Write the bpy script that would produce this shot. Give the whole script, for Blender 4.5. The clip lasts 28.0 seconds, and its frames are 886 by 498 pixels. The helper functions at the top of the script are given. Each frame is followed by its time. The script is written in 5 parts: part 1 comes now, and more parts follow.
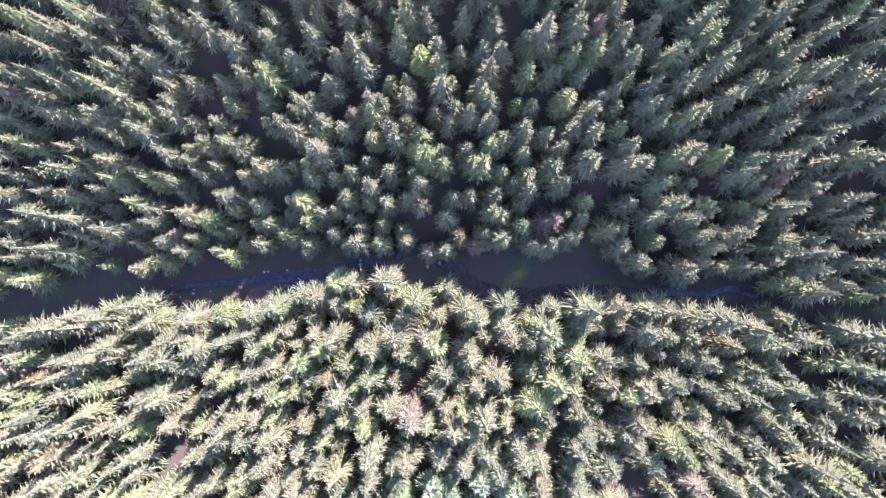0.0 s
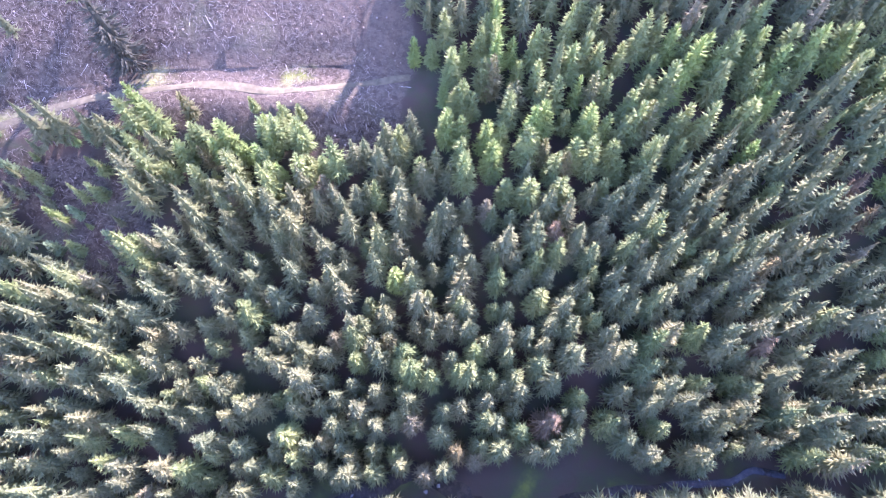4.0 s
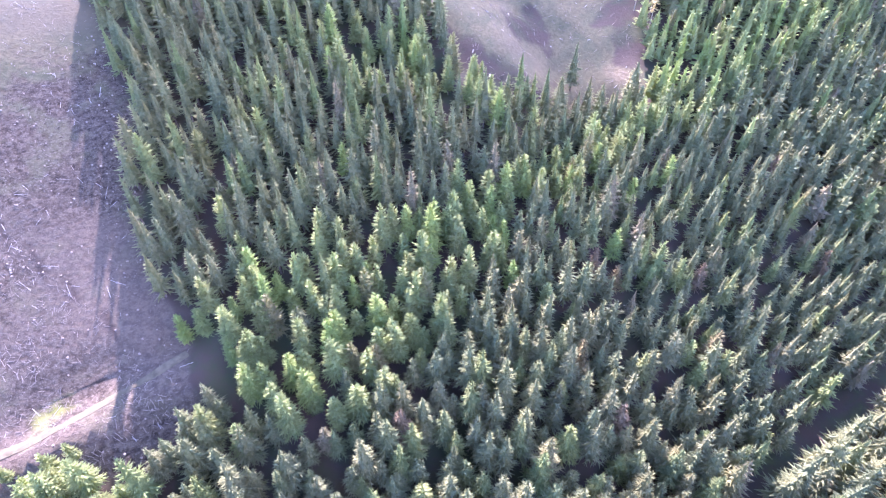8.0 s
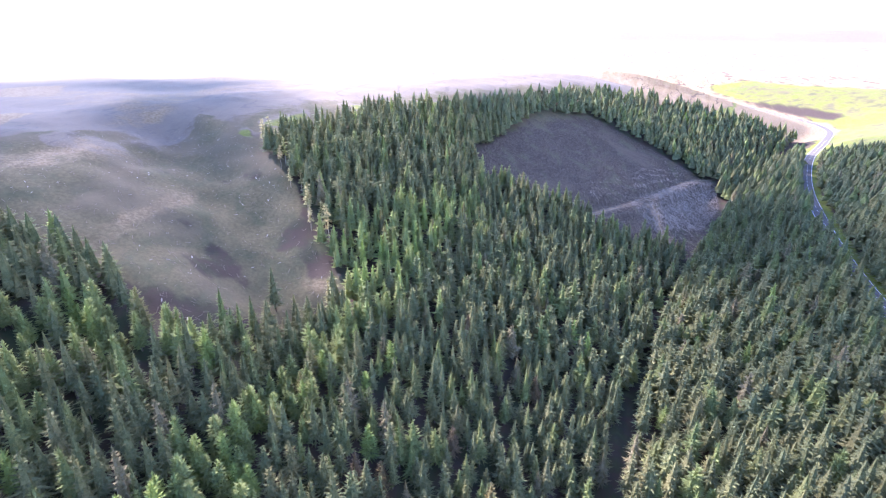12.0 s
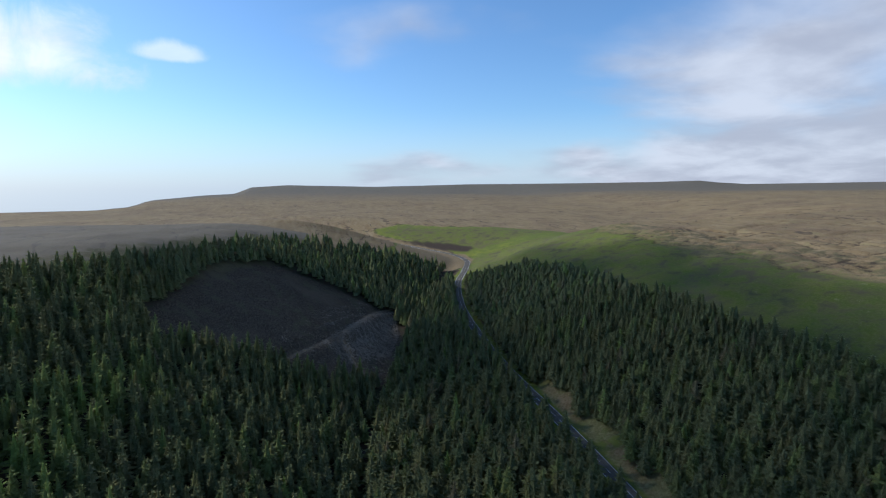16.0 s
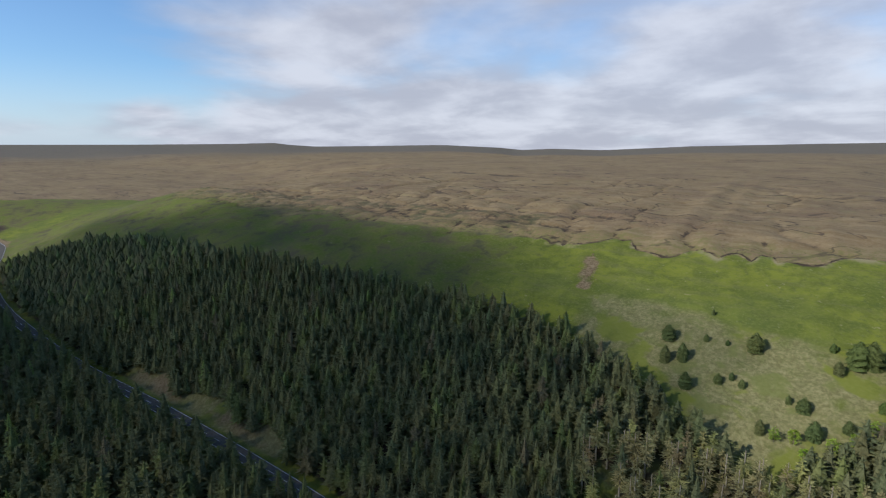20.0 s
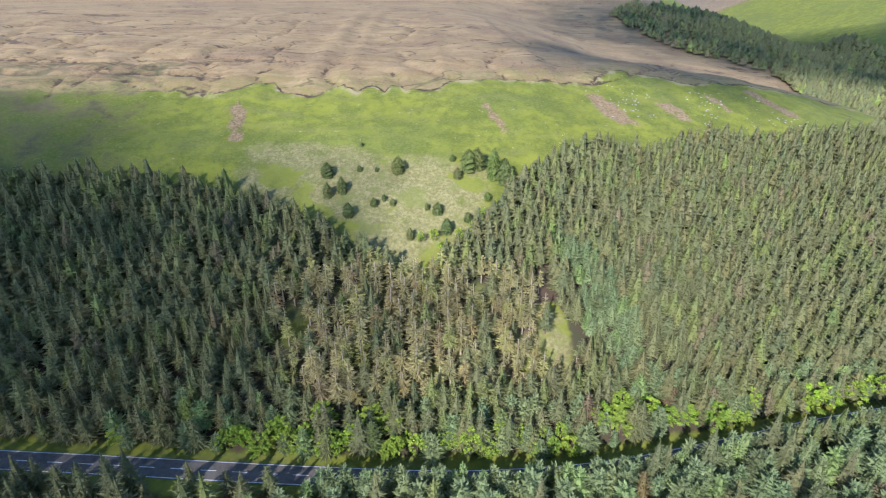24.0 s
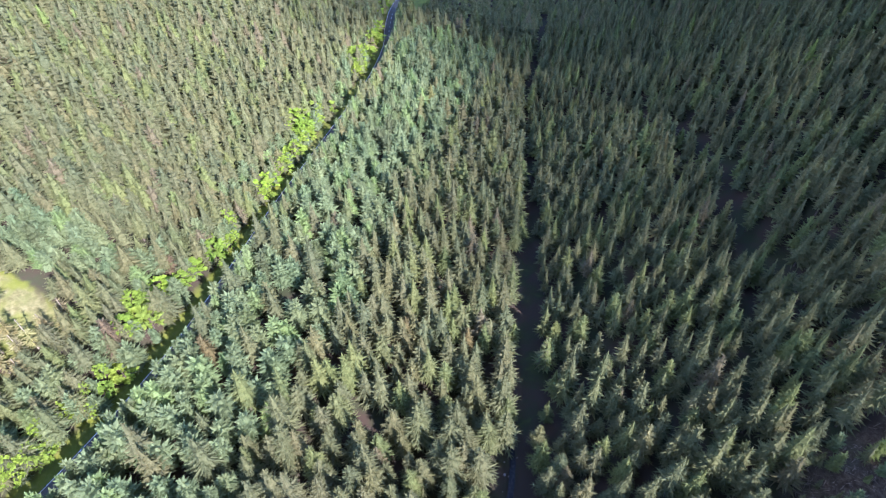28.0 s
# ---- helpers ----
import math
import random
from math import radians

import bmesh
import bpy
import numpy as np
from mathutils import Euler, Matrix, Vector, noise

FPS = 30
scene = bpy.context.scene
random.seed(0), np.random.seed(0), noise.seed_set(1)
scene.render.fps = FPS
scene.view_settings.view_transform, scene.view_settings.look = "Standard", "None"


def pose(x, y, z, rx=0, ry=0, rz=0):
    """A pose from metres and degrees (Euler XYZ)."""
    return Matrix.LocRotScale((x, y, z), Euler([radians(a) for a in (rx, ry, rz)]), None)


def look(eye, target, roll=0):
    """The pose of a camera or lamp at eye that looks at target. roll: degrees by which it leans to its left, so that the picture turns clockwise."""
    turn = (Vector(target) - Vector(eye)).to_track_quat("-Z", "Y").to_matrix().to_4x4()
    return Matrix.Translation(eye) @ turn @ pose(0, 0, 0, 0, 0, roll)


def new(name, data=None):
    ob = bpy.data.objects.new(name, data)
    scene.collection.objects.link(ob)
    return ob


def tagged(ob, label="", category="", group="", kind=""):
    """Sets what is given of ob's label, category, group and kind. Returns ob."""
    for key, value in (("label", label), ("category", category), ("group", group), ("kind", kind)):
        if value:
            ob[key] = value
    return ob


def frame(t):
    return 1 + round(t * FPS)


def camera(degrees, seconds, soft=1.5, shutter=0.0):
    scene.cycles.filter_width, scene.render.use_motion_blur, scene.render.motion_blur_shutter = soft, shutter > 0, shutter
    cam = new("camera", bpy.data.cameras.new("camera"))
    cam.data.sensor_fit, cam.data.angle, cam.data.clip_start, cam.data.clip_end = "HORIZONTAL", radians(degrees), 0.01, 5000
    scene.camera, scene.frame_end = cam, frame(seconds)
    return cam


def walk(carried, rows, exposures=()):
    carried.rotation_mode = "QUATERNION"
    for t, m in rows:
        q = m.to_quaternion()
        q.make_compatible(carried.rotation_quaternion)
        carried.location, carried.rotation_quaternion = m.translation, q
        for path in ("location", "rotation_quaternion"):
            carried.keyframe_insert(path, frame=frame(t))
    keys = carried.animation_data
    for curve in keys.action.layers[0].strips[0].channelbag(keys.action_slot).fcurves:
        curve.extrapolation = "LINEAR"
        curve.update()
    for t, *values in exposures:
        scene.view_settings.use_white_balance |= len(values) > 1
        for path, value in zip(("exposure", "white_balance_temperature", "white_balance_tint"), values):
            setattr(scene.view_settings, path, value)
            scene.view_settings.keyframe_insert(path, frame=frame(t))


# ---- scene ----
cam = camera(79.0, 28.0, soft=1.2)
EYE = (0.0, 0.0, 115.0)
# seconds, heading (counter-clockwise from +y), tilt above the level, lean
TURNS = [
    (0.0, 4.0, -88.0, 0), (1.0, 3.95, -82.4, 0), (2.0, 3.9, -77.0, 0), (2.5, 3.4, -74.2, 0),
    (4.5, -6.9, -63.0, 0), (5.0, -10.5, -60.3, 0), (6.0, -18.5, -54.9, 0), (7.0, -28.0, -49.4, 0),
    (8.0, -37.6, -44.0, 0), (9.0, -48.3, -38.5, 0), (10.0, -56.2, -32.9, 0), (11.0, -63.4, -27.2, 0),
    (12.0, -71.2, -21.6, 0), (12.5, -74.5, -19.0, 0), (14.5, -88.6, -8.0, 0), (15.0, -93.2, -6.4, 0),
    (16.0, -104.1, -6.35, 0), (17.0, -113.8, -6.3, 0), (18.0, -124.35, -6.3, 0), (19.0, -136.6, -6.9, 0),
    (20.0, -146.6, -10.3, 0), (21.0, -156.2, -14.3, 0), (21.5, -161.5, -16.3, 0), (23.5, -178.0, -24.3, 0),
    (24.0, -183.0, -26.4, 0), (25.0, -198.6, -30.4, 0), (26.0, -214.6, -34.4, -0.1), (27.0, -231.4, -38.4, -0.5),
    (28.0, -246.8, -42.7, -1.2)]
walk(cam, [(t, pose(*EYE, 90 + p, 0, h) @ pose(0, 0, 0, 0, 0, lean)) for t, h, p, lean in TURNS],
     exposures=[(0.0, 3.2, 5400, 57), (2.5, 3.52, 5400, 60), (5.0, 3.72, 5450, 56), (8.0, 3.82, 5500, 57), (11.0, 3.4, 5600, 54), (12.0, 2.92, 5650, 41), (12.5, 2.55, 5600, 29), (15.0, 0.33, 5700, 13), (16.0, 0.02, 5700, 11),
                (17.0, -0.22, 5700, 10), (20.0, 0.0, 6000, 13), (21.5, 0.42, 6300, 17), (23.5, 1.15, 5850, 18), (25.0, 1.38, 5700, 25), (26.0, 1.52, 5600, 27), (27.0, 1.78, 5500, 30), (28.0, 1.98, 5450, 32)])

# ---- light ----
SUN_AZ, SUN_EL = radians(28), radians(31)
SUN_WAY = Vector((math.sin(SUN_AZ) * math.cos(SUN_EL), math.cos(SUN_AZ) * math.cos(SUN_EL), math.sin(SUN_EL)))
sun = new("sun", bpy.data.lights.new("sun", "SUN"))
sun.data.energy, sun.data.angle, sun.data.color = 4.5, radians(0.53), (1.0, 0.95, 0.86)
sun.matrix_world = look(SUN_WAY * 900, (0, 0, 0))


class Nodes:
    """Short hand for a node tree."""

    def __init__(self, tree):
        self.tree = tree
        tree.nodes.clear()

    def add(self, kind):
        return self.tree.nodes.new(kind)

    def attribute(self, name):
        n = self.add("ShaderNodeAttribute")
        n.attribute_name = name
        return n

    def link(self, a, b):
        self.tree.links.new(a, b)

    def put(self, socket, v):
        if isinstance(v, bpy.types.NodeSocket):
            self.link(v, socket)
        else:
            if isinstance(v, tuple) and len(v) == 3 and socket.type == "RGBA":
                v = (*v, 1.0)
            socket.default_value = v

    def noise(self, vec, scale, detail=4.0, rough=0.55, distort=0.0):
        n = self.add("ShaderNodeTexNoise")
        self.put(n.inputs["Vector"], vec)
        n.inputs["Scale"].default_value, n.inputs["Detail"].default_value = scale, detail
        n.inputs["Roughness"].default_value, n.inputs["Distortion"].default_value = rough, distort
        return n.outputs["Fac"]

    def step(self, v, a, b, lo=0.0, hi=1.0):
        n = self.add("ShaderNodeMapRange")
        n.interpolation_type = "SMOOTHSTEP"
        for s, x in zip(n.inputs, (v, a, b, lo, hi)):
            self.put(s, x)
        return n.outputs[0]

    def mix(self, f, a, b, how="MIX"):
        n = self.add("ShaderNodeMix")
        n.data_type, n.blend_type = "RGBA", how
        self.put(n.inputs[0], f)
        self.put(n.inputs[6], a)
        self.put(n.inputs[7], b)
        return n.outputs[2]

    def math(self, op, a, b=0.0, c=0.0):
        n = self.add("ShaderNodeMath")
        n.operation = op
        for s, x in zip(n.inputs, (a, b, c)):
            self.put(s, x)
        return n.outputs[0]

    def vmath(self, op, a, b=(0, 0, 0)):
        n = self.add("ShaderNodeVectorMath")
        n.operation = op
        self.put(n.inputs[0], a)
        self.put(n.inputs[1], b)
        return n.outputs["Value"] if op == "DOT_PRODUCT" else n.outputs[0]


world = bpy.data.worlds.new("sky")
scene.world = world
world.use_nodes = True
w = Nodes(world.node_tree)
sky = w.add("ShaderNodeTexSky")
sky.sky_type, sky.sun_disc = "NISHITA", False
sky.sun_elevation, sky.sun_rotation, sky.altitude = SUN_EL, SUN_AZ, 400
sky.air_density, sky.dust_density, sky.ozone_density = 1.0, 0.9, 3.5
way = w.add("ShaderNodeTexCoord").outputs["Generated"]
sep = w.add("ShaderNodeSeparateXYZ")
w.link(way, sep.inputs[0])
lift = w.math("ADD", w.math("MAXIMUM", sep.outputs[2], 0.0), 0.22)
flat = w.add("ShaderNodeCombineXYZ")
w.link(w.math("DIVIDE", sep.outputs[0], lift), flat.inputs[0])
w.link(w.math("DIVIDE", sep.outputs[1], lift), flat.inputs[1])
# a bank of cumulus over the north-west, broken cloud to the south
bank = w.vmath("DOT_PRODUCT", way, (0.26, -0.97, 0.0))
low_band = w.math("MULTIPLY", w.step(sep.outputs[2], 0.14, 0.03), w.step(bank, 0.0, 0.5, 0.0, 0.10))
amount = w.math("ADD", w.step(bank, 0.55, 0.94, -0.12, 0.235), low_band)
big = w.noise(flat.outputs[0], 0.75, 6.0, 0.46, 0.2)
cover = w.step(w.math("ADD", big, amount), 0.51, 0.74)
fine = w.noise(flat.outputs[0], 1.9, 6.0, 0.55, 0.2)
cloud_tone = w.mix(w.step(fine, 0.35, 0.7), (4.4, 4.5, 4.9), (6.5, 6.6, 6.8))
bearing = w.math("ARCTAN2", sep.outputs[0], sep.outputs[1])
billow = w.math("SUBTRACT", w.noise(way, 9.0, 6.0, 0.62, 0.4), 0.5)


def heap(az, el, wide, tall):
    """A flat-based heap of cloud at a bearing and height in degrees."""
    u = w.math("DIVIDE", w.math("SUBTRACT", bearing, radians(az)), radians(wide))
    v = w.math("DIVIDE", w.math("SUBTRACT", sep.outputs[2], math.sin(radians(el))), radians(tall))
    v = w.math("MULTIPLY", v, w.step(v, -0.2, 0.2, 1.9, 1.0))
    d = w.math("SQRT", w.math("ADD", w.math("MULTIPLY", u, u), w.math("MULTIPLY", v, v)))
    return w.step(w.math("ADD", d, w.math("MULTIPLY", billow, 1.5)), 1.25, 0.55)


heaps = w.math("MAXIMUM", heap(59, 10.6, 14.5, 4.2), w.math("MULTIPLY", heap(77.8, 12.2, 3.4, 1.2), 0.6))
haze = w.step(sep.outputs[2], -0.02, 0.15, 0.7, 0.0)
veil = w.mix(haze, w.mix(1.0, sky.outputs[0], (1.19, 1.35, 1.40), 'MULTIPLY'), (5.6, 6.3, 7.2))
full_sky = w.mix(w.math("MULTIPLY", cover, 0.93), veil, cloud_tone)
full_sky = w.mix(w.math("MULTIPLY", heaps, 0.95), full_sky, w.mix(w.step(fine, 0.3, 0.7), (7.6, 7.8, 8.2), (9.8, 9.8, 9.9)))
back = w.add("ShaderNodeBackground")
w.link(full_sky, back.inputs[0])
back.inputs[1].default_value = 0.11
w.link(back.outputs[0], w.add("ShaderNodeOutputWorld").inputs[0])


# ---- materials ----
def material(name):
    m = bpy.data.materials.new(name)
    m.use_nodes = True
    n = Nodes(m.node_tree)
    out = n.add("ShaderNodeOutputMaterial")
    return m, n, out


def surface(n, out, colour, rough=0.85, bump=None, strength=0.4, distance=0.1, metal=0.0, spec=0.3):
    b = n.add("ShaderNodeBsdfPrincipled")
    n.put(b.inputs["Base Color"], colour)
    n.put(b.inputs["Roughness"], rough)
    n.put(b.inputs["Metallic"], metal)
    n.put(b.inputs["Specular IOR Level"], spec)
    if bump is not None:
        bp = n.add("ShaderNodeBump")
        bp.inputs["Strength"].default_value, bp.inputs["Distance"].default_value = strength, distance
        n.put(bp.inputs["Height"], bump)
        n.link(bp.outputs[0], b.inputs["Normal"])
    n.link(b.outputs[0], out.inputs[0])
    return b


def foliage(name, dark, light, fresh, odd, share, glow=0.32):
    """Needles or leaves: tone by tree, with a share of trees of an odd tone, and clumps of lighter young tips that also
    paint in crown depth.
    """
    m, n, out = material(name)
    tint = n.attribute("tint").outputs["Fac"]
    own = n.add("ShaderNodeObjectInfo").outputs["Random"]
    t = n.math("FRACT", n.math("ADD", tint, own))
    pos = n.add("ShaderNodeNewGeometry").outputs["Position"]
    isle = n.add("ShaderNodeNewGeometry").outputs["Random Per Island"]
    grain = n.noise(pos, 1.6, 3.0, 0.6)
    f = n.math("MULTIPLY_ADD", isle, 0.18, n.math("MULTIPLY", t, 0.82))
    c = n.mix(f, dark, light)
    other = n.math("FRACT", n.math("MULTIPLY", t, 7.31))
    c = n.mix(n.step(other, 0.55, 1.0, 0.0, 0.26), c, odd)
    c = n.mix(n.step(other, 0.35, 0.0, 0.0, 0.45), c, n.mix(1.0, dark, (0.8, 0.95, 1.0), "MULTIPLY"))
    c = n.mix(n.step(t, 1.0 - share, 1.0 - share * 0.55), c, odd)
    hue = n.math("FRACT", n.math("MULTIPLY", t, 23.7))
    c = n.mix(n.step(hue, 0.62, 1.0, 0.0, 0.45), c, n.mix(1.0, c, (1.16, 0.98, 0.84), "MULTIPLY"))
    c = n.mix(n.step(hue, 0.34, 0.0, 0.0, 0.8), c, n.mix(1.0, c, (1.15, 1.28, 0.86), "MULTIPLY"))
    # Lighter young tips; dark inner parts put the crown's shade into the colour.
    young = n.attribute("growth_shade").outputs["Fac"]
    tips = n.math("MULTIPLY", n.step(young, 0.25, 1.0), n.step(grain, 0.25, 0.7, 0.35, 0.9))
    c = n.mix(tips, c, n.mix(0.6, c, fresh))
    # Dark noise patches paint the shade of gaps between needles and sprays.
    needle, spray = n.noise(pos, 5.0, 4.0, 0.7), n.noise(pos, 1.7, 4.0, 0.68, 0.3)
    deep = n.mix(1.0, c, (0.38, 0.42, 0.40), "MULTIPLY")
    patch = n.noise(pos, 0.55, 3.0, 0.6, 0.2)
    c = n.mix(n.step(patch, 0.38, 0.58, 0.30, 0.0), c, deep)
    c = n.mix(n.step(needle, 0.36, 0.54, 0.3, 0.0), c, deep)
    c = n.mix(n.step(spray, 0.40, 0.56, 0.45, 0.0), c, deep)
    b = surface(n, out, c, 0.85, n.math("ADD", n.math("MULTIPLY", needle, 0.5), spray), 0.85, 0.5, spec=0.05)
    tr = n.add("ShaderNodeBsdfTranslucent")
    n.link(n.mix(0.5, c, light), tr.inputs[0])
    ms = n.add("ShaderNodeMixShader")
    ms.inputs[0].default_value = glow
    n.link(b.outputs[0], ms.inputs[1])
    n.link(tr.outputs[0], ms.inputs[2])
    n.link(ms.outputs[0], out.inputs[0])
    return m


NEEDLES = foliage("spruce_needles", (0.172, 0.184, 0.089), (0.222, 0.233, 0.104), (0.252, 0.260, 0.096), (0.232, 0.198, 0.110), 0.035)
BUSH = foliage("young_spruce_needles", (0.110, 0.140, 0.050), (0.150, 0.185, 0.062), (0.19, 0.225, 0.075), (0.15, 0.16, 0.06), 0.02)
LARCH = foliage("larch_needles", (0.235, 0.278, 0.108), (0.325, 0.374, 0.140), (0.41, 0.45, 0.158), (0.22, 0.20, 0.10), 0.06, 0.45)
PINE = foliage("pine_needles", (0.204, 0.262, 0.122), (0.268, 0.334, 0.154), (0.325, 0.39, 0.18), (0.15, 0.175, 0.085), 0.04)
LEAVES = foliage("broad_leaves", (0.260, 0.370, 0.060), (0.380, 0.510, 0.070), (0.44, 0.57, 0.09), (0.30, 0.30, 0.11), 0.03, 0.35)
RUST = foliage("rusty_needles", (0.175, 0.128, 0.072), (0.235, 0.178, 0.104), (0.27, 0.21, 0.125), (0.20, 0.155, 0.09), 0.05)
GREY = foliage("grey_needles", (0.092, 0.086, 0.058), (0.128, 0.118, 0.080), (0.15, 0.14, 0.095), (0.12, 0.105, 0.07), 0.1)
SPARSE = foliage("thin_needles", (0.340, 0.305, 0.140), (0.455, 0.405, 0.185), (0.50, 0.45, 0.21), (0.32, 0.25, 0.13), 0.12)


def plain(name, a, b, scale, rough=0.85, strength=0.3, distance=0.05, spec=0.3, stretch=(1, 1, 1)):
    m, n, out = material(name)
    pos = n.vmath("MULTIPLY", n.add("ShaderNodeNewGeometry").outputs["Position"], stretch)
    x = n.noise(pos, scale, 5.0, 0.6)
    y = n.noise(pos, scale * 0.13, 3.0, 0.5)
    c = n.mix(n.step(x, 0.3, 0.7), a, b)
    c = n.mix(n.step(y, 0.35, 0.7, 0.0, 0.5), c, tuple(v * 0.6 for v in a))
    surface(n, out, c, rough, x, strength, distance, spec=spec)
    return m


BARK = plain("bark", (0.10, 0.075, 0.055), (0.19, 0.15, 0.115), 5.0, stretch=(1, 1, 0.2))
PALE_BARK = plain("pale_bark", (0.24, 0.20, 0.14), (0.38, 0.32, 0.225), 5.0, stretch=(1, 1, 0.2))
ASPHALT = plain("asphalt", (0.102, 0.092, 0.078), (0.142, 0.130, 0.110), 6.0, 0.9, 0.15, 0.01, spec=0.06)
PAINT = plain("road_paint", (0.55, 0.55, 0.52), (0.78, 0.78, 0.75), 9.0, 0.6, 0.1, 0.005)
DIRT = plain("track_dirt", (0.084, 0.066, 0.044), (0.152, 0.126, 0.088), 1.2, 0.95, 0.5, 0.06)
PALE_DIRT = plain("sunlit_track_earth", (0.080, 0.065, 0.033), (0.142, 0.118, 0.064), 0.8, 0.95, 0.5, 0.06)
POLE_WOOD = plain("stripped_wood", (0.30, 0.26, 0.21), (0.48, 0.43, 0.36), 3.0, 0.9)
CUT_WOOD = plain("weathered_wood", (0.158, 0.122, 0.088), (0.272, 0.222, 0.166), 3.0, 0.9)
SCREE = plain("brown_scree", (0.130, 0.092, 0.048), (0.23, 0.172, 0.098), 2.0, 0.95, 0.5, 0.05)
STONE = plain("gritstone", (0.20, 0.18, 0.16), (0.38, 0.35, 0.31), 2.0, 0.9, 0.5, 0.05)

m, n, out = material("stream_water")
pos = n.add("ShaderNodeNewGeometry").outputs["Position"]
rip = n.noise(pos, 1.4, 4.0, 0.6, 0.4)
surface(n, out, n.mix(n.step(rip, 0.4, 0.7), (0.016, 0.014, 0.012), (0.045, 0.038, 0.03)), 0.14, rip, 0.4, 0.08, spec=0.22)
WATER = m

m, n, out = material("cloud_white")
pos = n.add("ShaderNodeNewGeometry").outputs["Position"]
b = surface(n, out, n.mix(n.noise(pos, 0.01), (0.8, 0.8, 0.8), (0.9, 0.9, 0.9)), 1.0, spec=0.0)
ms = n.add("ShaderNodeMixShader")
ms.inputs[0].default_value = 0.81
n.link(b.outputs[0], ms.inputs[1])
n.link(n.add("ShaderNodeBsdfTransparent").outputs[0], ms.inputs[2])
n.link(ms.outputs[0], out.inputs[0])
CLOUD = m

# ground: cover weights come with the sheet, grain and patches from noise
m, n, out = material("ground_cover")
pos = n.add("ShaderNodeNewGeometry").outputs["Position"]
first = n.add("ShaderNodeSeparateColor")
n.link(n.attribute("cover").outputs["Color"], first.inputs[0])
second = n.add("ShaderNodeSeparateColor")
n.link(n.attribute("bare").outputs["Color"], second.inputs[0])
n1, n2, n3 = n.noise(pos, 0.9, 5.0, 0.65), n.noise(pos, 0.10, 5.0, 0.6, 0.4), n.noise(pos, 0.018, 4.0, 0.55, 0.5)
streak = n.noise(n.vmath("MULTIPLY", pos, (0.10, 0.55, 0.3)), 0.25, 6.0, 0.65, 0.8)
third = n.add("ShaderNodeSeparateColor")
n.link(n.attribute("scrub").outputs["Color"], third.inputs[0])
fourth = n.add("ShaderNodeSeparateColor")
n.link(n.attribute("lines").outputs["Color"], fourth.inputs[0])
edge = n.math("MULTIPLY", n.math("SUBTRACT", n2, 0.5), 0.9)


def weight(v, a=0.35, b=0.65):
    return n.step(n.math("ADD", v, edge), a, b)


def gullies(stretch, scale, thin, distort):
    """Thin winding lines where a noise crosses its middle."""
    v = n.noise(n.vmath("MULTIPLY", pos, stretch), scale, 3.0, 0.5, distort)
    return n.step(n.math("ABSOLUTE", n.math("SUBTRACT", v, 0.5)), thin, thin * 0.35)


floor_c = n.mix(n.step(n2, 0.4, 0.65), (0.060, 0.043, 0.030), (0.044, 0.052, 0.024))
tuft = n.noise(pos, 0.33, 5.0, 0.72, 0.2)
grass_c = n.mix(n.step(n2, 0.38, 0.62), (0.092, 0.112, 0.018), (0.150, 0.166, 0.022))
grass_c = n.mix(n.step(n3, 0.50, 0.62, 0.0, 0.5), grass_c, (0.080, 0.102, 0.026))
grass_c = n.mix(n.step(tuft, 0.50, 0.66, 0.0, 0.6), grass_c, (0.070, 0.090, 0.024))
grass_c = n.mix(n.step(n1, 0.44, 0.72, 0.0, 0.5), grass_c, (0.175, 0.172, 0.050))
grass_c = n.mix(n.step(streak, 0.52, 0.68, 0.0, 0.4), grass_c, (0.130, 0.126, 0.046))
grass_c = n.mix(n.step(n.noise(pos, 0.35, 4.0, 0.7), 0.63, 0.72, 0.0, 0.7), grass_c, (0.24, 0.22, 0.12))
dry_c = n.mix(n.step(n1, 0.35, 0.65), (0.140, 0.126, 0.052), (0.235, 0.215, 0.098))
dry_c = n.mix(n.step(tuft, 0.36, 0.62, 0.5, 0.0), dry_c, (0.100, 0.098, 0.036))
dry_c = n.mix(n.step(n2, 0.50, 0.64, 0.0, 0.75), dry_c, (0.125, 0.138, 0.036))
dry_c = n.mix(n.step(n.noise(pos, 0.045, 4.0, 0.6, 0.3), 0.53, 0.60, 0.0, 0.85), dry_c, (0.140, 0.156, 0.024))
rough_c = n.mix(n.step(n1, 0.35, 0.65), (0.078, 0.066, 0.033), (0.112, 0.096, 0.048))
rough_c = n.mix(n.step(n2, 0.45, 0.7, 0.0, 0.6), rough_c, (0.055, 0.062, 0.030))
rough_c = n.mix(n.step(n3, 0.48, 0.62, 0.0, 0.7), rough_c, (0.105, 0.084, 0.050))
rough_c = n.mix(n.step(n.noise(pos, 0.55, 4.0, 0.75), 0.68, 0.74, 0.0, 0.8), rough_c, (0.185, 0.150, 0.115))
moor_c = n.mix(n.step(streak, 0.30, 0.72), (0.170, 0.116, 0.056), (0.252, 0.186, 0.100))
moor_c = n.mix(n.step(n3, 0.45, 0.68, 0.0, 0.6), moor_c, (0.140, 0.092, 0.058))
moor_c = n.mix(n.step(tuft, 0.48, 0.68, 0.0, 0.6), moor_c, (0.120, 0.084, 0.043))
moor_c = n.mix(n.step(n2, 0.52, 0.70, 0.0, 0.5), moor_c, (0.175, 0.152, 0.066))
moor_c = n.mix(n.step(n1, 0.48, 0.78, 0.0, 0.6), moor_c, (0.285, 0.232, 0.140))
